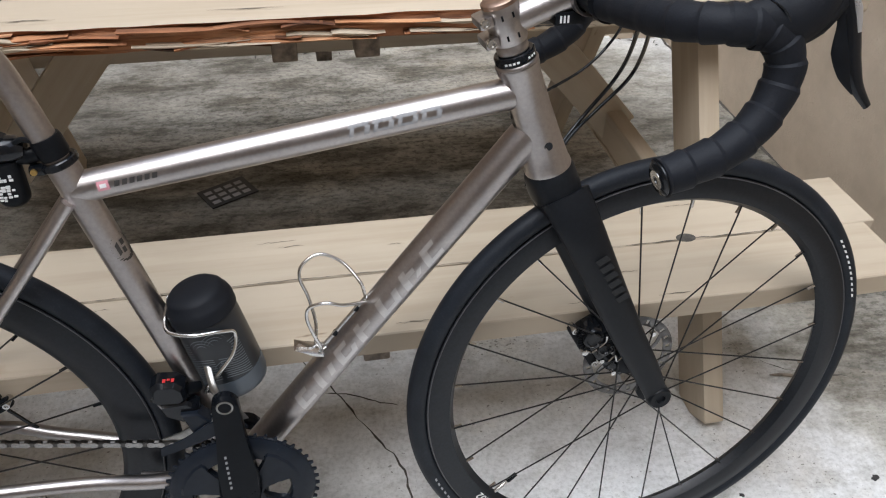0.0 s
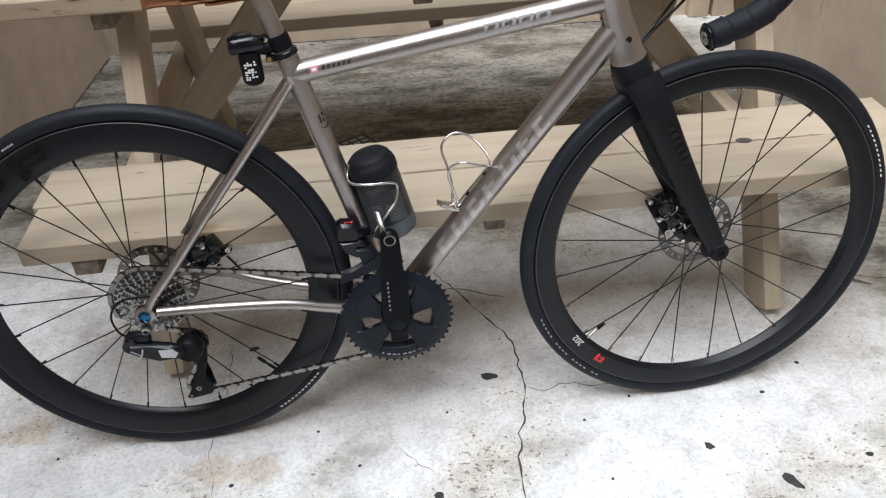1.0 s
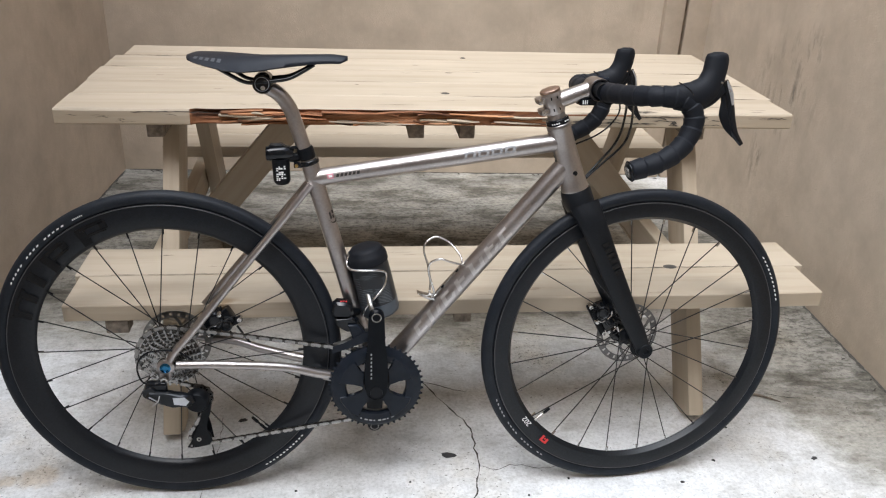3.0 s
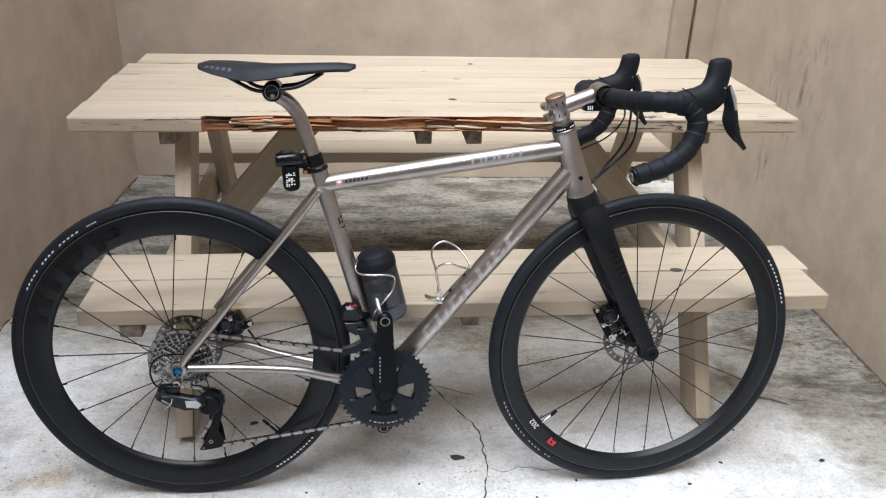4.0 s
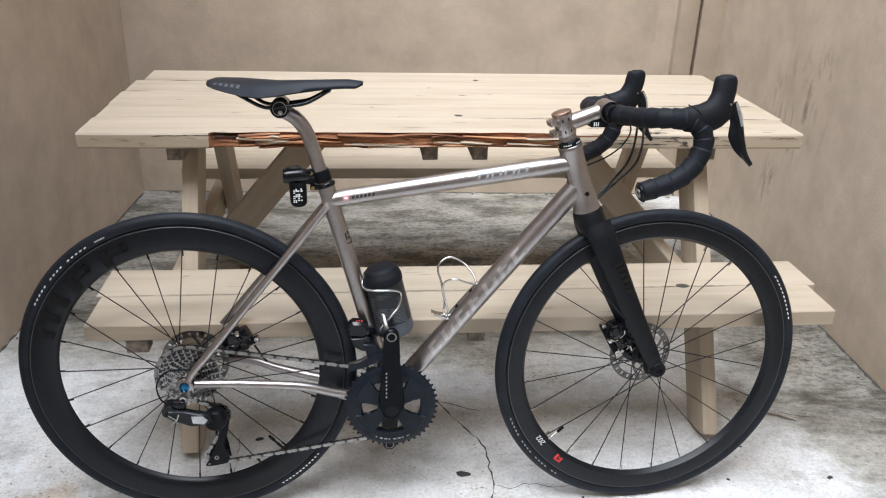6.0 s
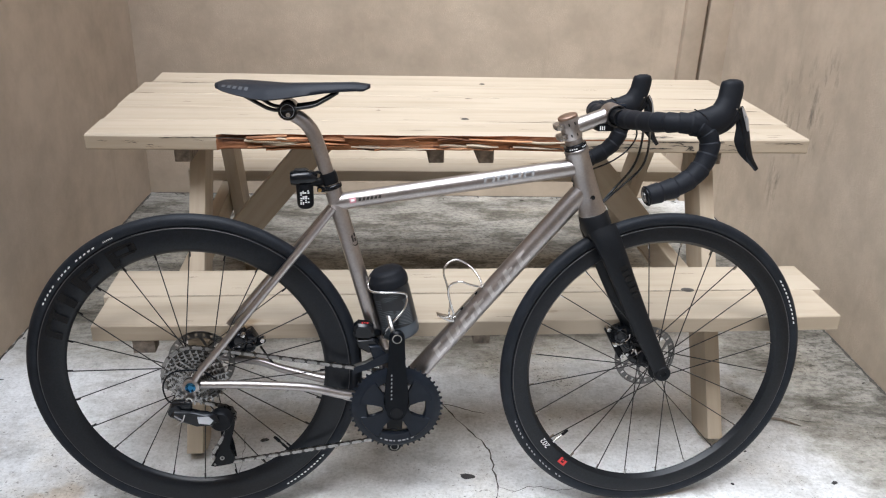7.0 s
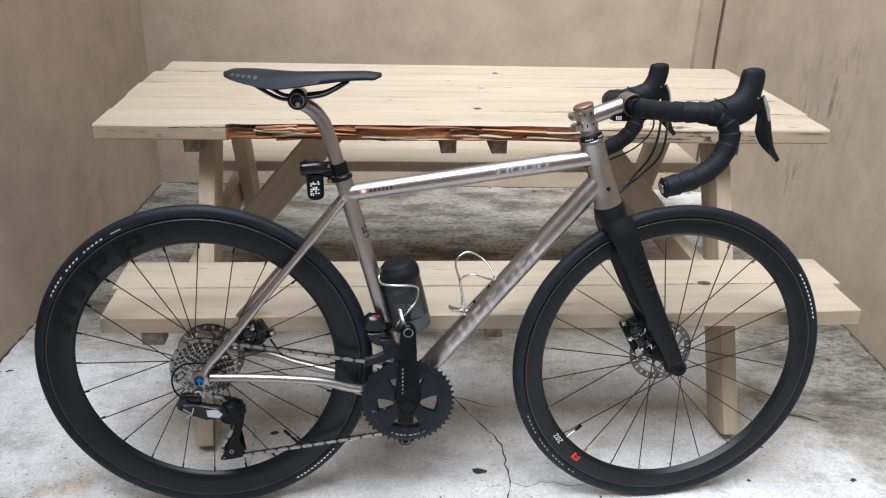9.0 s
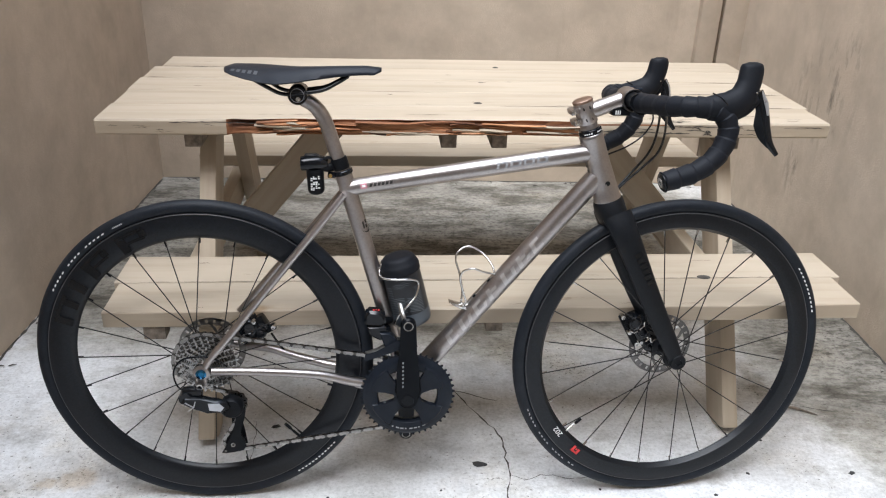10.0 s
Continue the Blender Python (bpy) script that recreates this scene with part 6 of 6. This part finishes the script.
# ---- marks on the floor ----
for pts, w, sd in (([(0.47, 0.55), (0.545, 0.43), (0.594, 0.343), (0.628, 0.285), (0.653, 0.234), (0.658, 0.16), (0.660, 0.083), (0.648, 0.03), (0.636, -0.019), (0.624, -0.09), (0.617, -0.16), (0.617, -0.254), (0.638, -0.40), (0.63, -0.55), (0.66, -0.8)], 0.0019, 1),
                   ([(0.659, 0.10), (0.70, 0.085), (0.746, 0.102), (0.80, 0.085), (0.86, 0.095)], 0.0008, 2),
                   ([(0.52, 0.43), (0.56, 0.425), (0.62, 0.40), (0.66, 0.385)], 0.0014, 3),
                   ([(0.05, 0.30), (0.06, 0.15), (0.045, 0.02), (0.07, -0.12), (0.06, -0.3)], 0.0007, 4),
                   ([(1.40, 0.40), (1.46, 0.36), (1.56, 0.33)], 0.0016, 5),
                   ([(0.40, -0.02), (0.44, -0.07), (0.47, -0.09)], 0.0007, 6)):
    tagged(part("crack", ragged(pts, w, sd), CRACK, FLOOR), "thin jagged crack")


def gum(x, y, r, seed, stretch=1.0, turn=0.0, mat=None):
    rnd = random.Random(seed)
    bm = B()
    n = 14
    c = bm.verts.new((0, 0, 0.0022))
    rim, mid = [], []
    for i in range(n):
        a = 2 * math.pi * i / n
        q = r * rnd.uniform(0.72, 1.15)
        rim.append(bm.verts.new((q * stretch * math.cos(a), q * math.sin(a), 0.0003)))
        mid.append(bm.verts.new((q * 0.75 * stretch * math.cos(a), q * 0.75 * math.sin(a), 0.0019)))
    for i in range(n):
        j = (i + 1) % n
        bm.faces.new((rim[i], rim[j], mid[j], mid[i]))
        bm.faces.new((mid[i], mid[j], c))
    ob = part("gum_spot", bm, mat or GUM, FLOOR)
    ob.matrix_basis = pose(x, y, 0, 0, 0, turn)


for k, (x, y, r, st, tn) in enumerate(((0.593, 0.138, 0.0105, 1.7, -8), (0.973, -0.088, 0.008, 1.3, -50), (1.089, -0.179, 0.011, 1.9, -55), (0.065, -0.180, 0.013, 1.2, 10), (-0.177, -0.154, 0.012, 1.2, 0), (0.470, -0.143, 0.009, 1.1, 30), (1.249, -0.138, 0.006, 1.2, 0), (0.10, 0.28, 0.008, 1.6, 20), (1.36, -0.05, 0.006, 1.3, 0), (1.47, 0.10, 0.006, 1.6, 30), (-0.433, 0.014, 0.009, 1.4, 12), (0.598, -0.230, 0.005, 1.2, 0), (0.76, 0.0, 0.003, 1, 0), (0.50, 0.05, 0.003, 1, 0), (0.35, -0.19, 0.004, 1, 0), (1.12, 0.03, 0.004, 1.3, 0))):
    gum(x, y, r, k, st, tn)
for k, (x, y, q) in enumerate(((-0.279, -0.089, 0.006), (0.098, -0.078, 0.004), (0.154, -0.155, 0.005), (-0.24, 0.02, 0.003), (-0.05, -0.10, 0.0035), (0.25, 0.03, 0.003), (0.33, -0.06, 0.003), (0.78, -0.14, 0.003), (0.86, 0.05, 0.003), (-0.34, -0.12, 0.004), (1.22, 0.10, 0.004), (1.30, 0.22, 0.003))):
    gum(x, y, q, 40 + k, 1.3, 35 * k)
YELLOW, CHALK = plain("dry_yellow_leaf", (0.55, 0.43, 0.12), 0.7, 0, 0.2, 90, 0.2), plain("white_chip", (0.72, 0.72, 0.70), 0.7, 0, 0.1, 90, 0.1)
for x, y, q, st, tn, mt, nm in ((-0.136, -0.139, 0.0055, 2.4, -12, YELLOW, "dry yellow leaf scrap"), (0.295, -0.169, 0.004, 1.6, 40, YELLOW, "dry yellow leaf scrap"), (0.143, -0.105, 0.0035, 3.0, 22, CHALK, "small white paint chip")):
    gum(x, y, q, int(900 * q), st, tn, mt)
gum(0.545, -0.168, 0.011, 77, 1.3, -20, plain("blue_grey_gum", (0.10, 0.13, 0.17), 0.8, 0, 0.4, 120, 0.3))

# printed card lying under the table
bm = block(B(), (-0.065, -0.0445, 0.0005), (0.065, 0.0445, 0.004), 0.001)
card = group_empty("dark_card", pose(0.307, 1.159, 0, 0, 0, 31))
tagged(card, "dark printed card lying flat on the concrete", "card")
part("sheet", bm, SIGN, card)
bm = B()
for k in range(3):
    for j in range(4):
        block(bm, (-0.054 + j * 0.028, -0.033 + k * 0.024, 0.0042), (-0.054 + j * 0.028 + 0.020, -0.033 + k * 0.024 + 0.014, 0.0046), 0)
part("print", bm, GREY, card, "rows of pale bars")
# dry twigs and leaf bits by the walls
rnd = random.Random(11)
bm = B()
for k in range(46):
    if k % 2:
        x, y = rnd.uniform(-0.70, 1.7), WB - rnd.uniform(0.01, 0.06)
    else:
        y = rnd.uniform(0.2, 2.0)
        x = west_x(y) + rnd.uniform(0.005, 0.06) if k % 4 else WR - rnd.uniform(0.005, 0.06)
    a = rnd.uniform(0, 3.14)
    ln = rnd.uniform(0.006, 0.028)
    d = Vector((math.cos(a), math.sin(a), 0)) * ln
    sweep(bm, [Vector((x, y, 0.002)), Vector((x, y, 0.004)) + d * 0.5, Vector((x, y, 0.002)) + d], [0.0012, 0.0018, 0.0007], 5)
tagged(part("floor_litter", bm, CRACK), "dry twigs and dirt along the walls", "litter", kind="stuff")

# dirt gathered where the walls meet the floor
for pts, w, sd in (([(WR - 0.004, -1.2), (WR - 0.004, 0.3), (WR - 0.004, 1.2), (WR - 0.004, WB - 0.02)], 0.007, 61),
                   ([(west_x(y) + 0.004, y) for y in (-1.2, 0.4, 1.3, WB - 0.02)], 0.006, 62),
                   ([(WL + 0.02, WB - 0.004), (0.4, WB - 0.004), (1.1, WB - 0.004), (1.57, WB - 0.004)], 0.007, 63)):
    tagged(part("dirt_line", ragged(pts, w, sd, 0.02, 0.0009, 0.002, 0.002), CRACK, FLOOR), "dark dirt along the wall")
bm = sweep(B(), smooth([(1.40, 0.355, 0.003), (1.44, 0.345, 0.006), (1.49, 0.318, 0.003)], 4), [0.0012, 0.003, 0.0034, 0.003, 0.0035, 0.003, 0.0026, 0.002, 0.001], 6)
tagged(part("twig", bm, OLDWOOD), "short dry brown twig on the concrete", "twig")
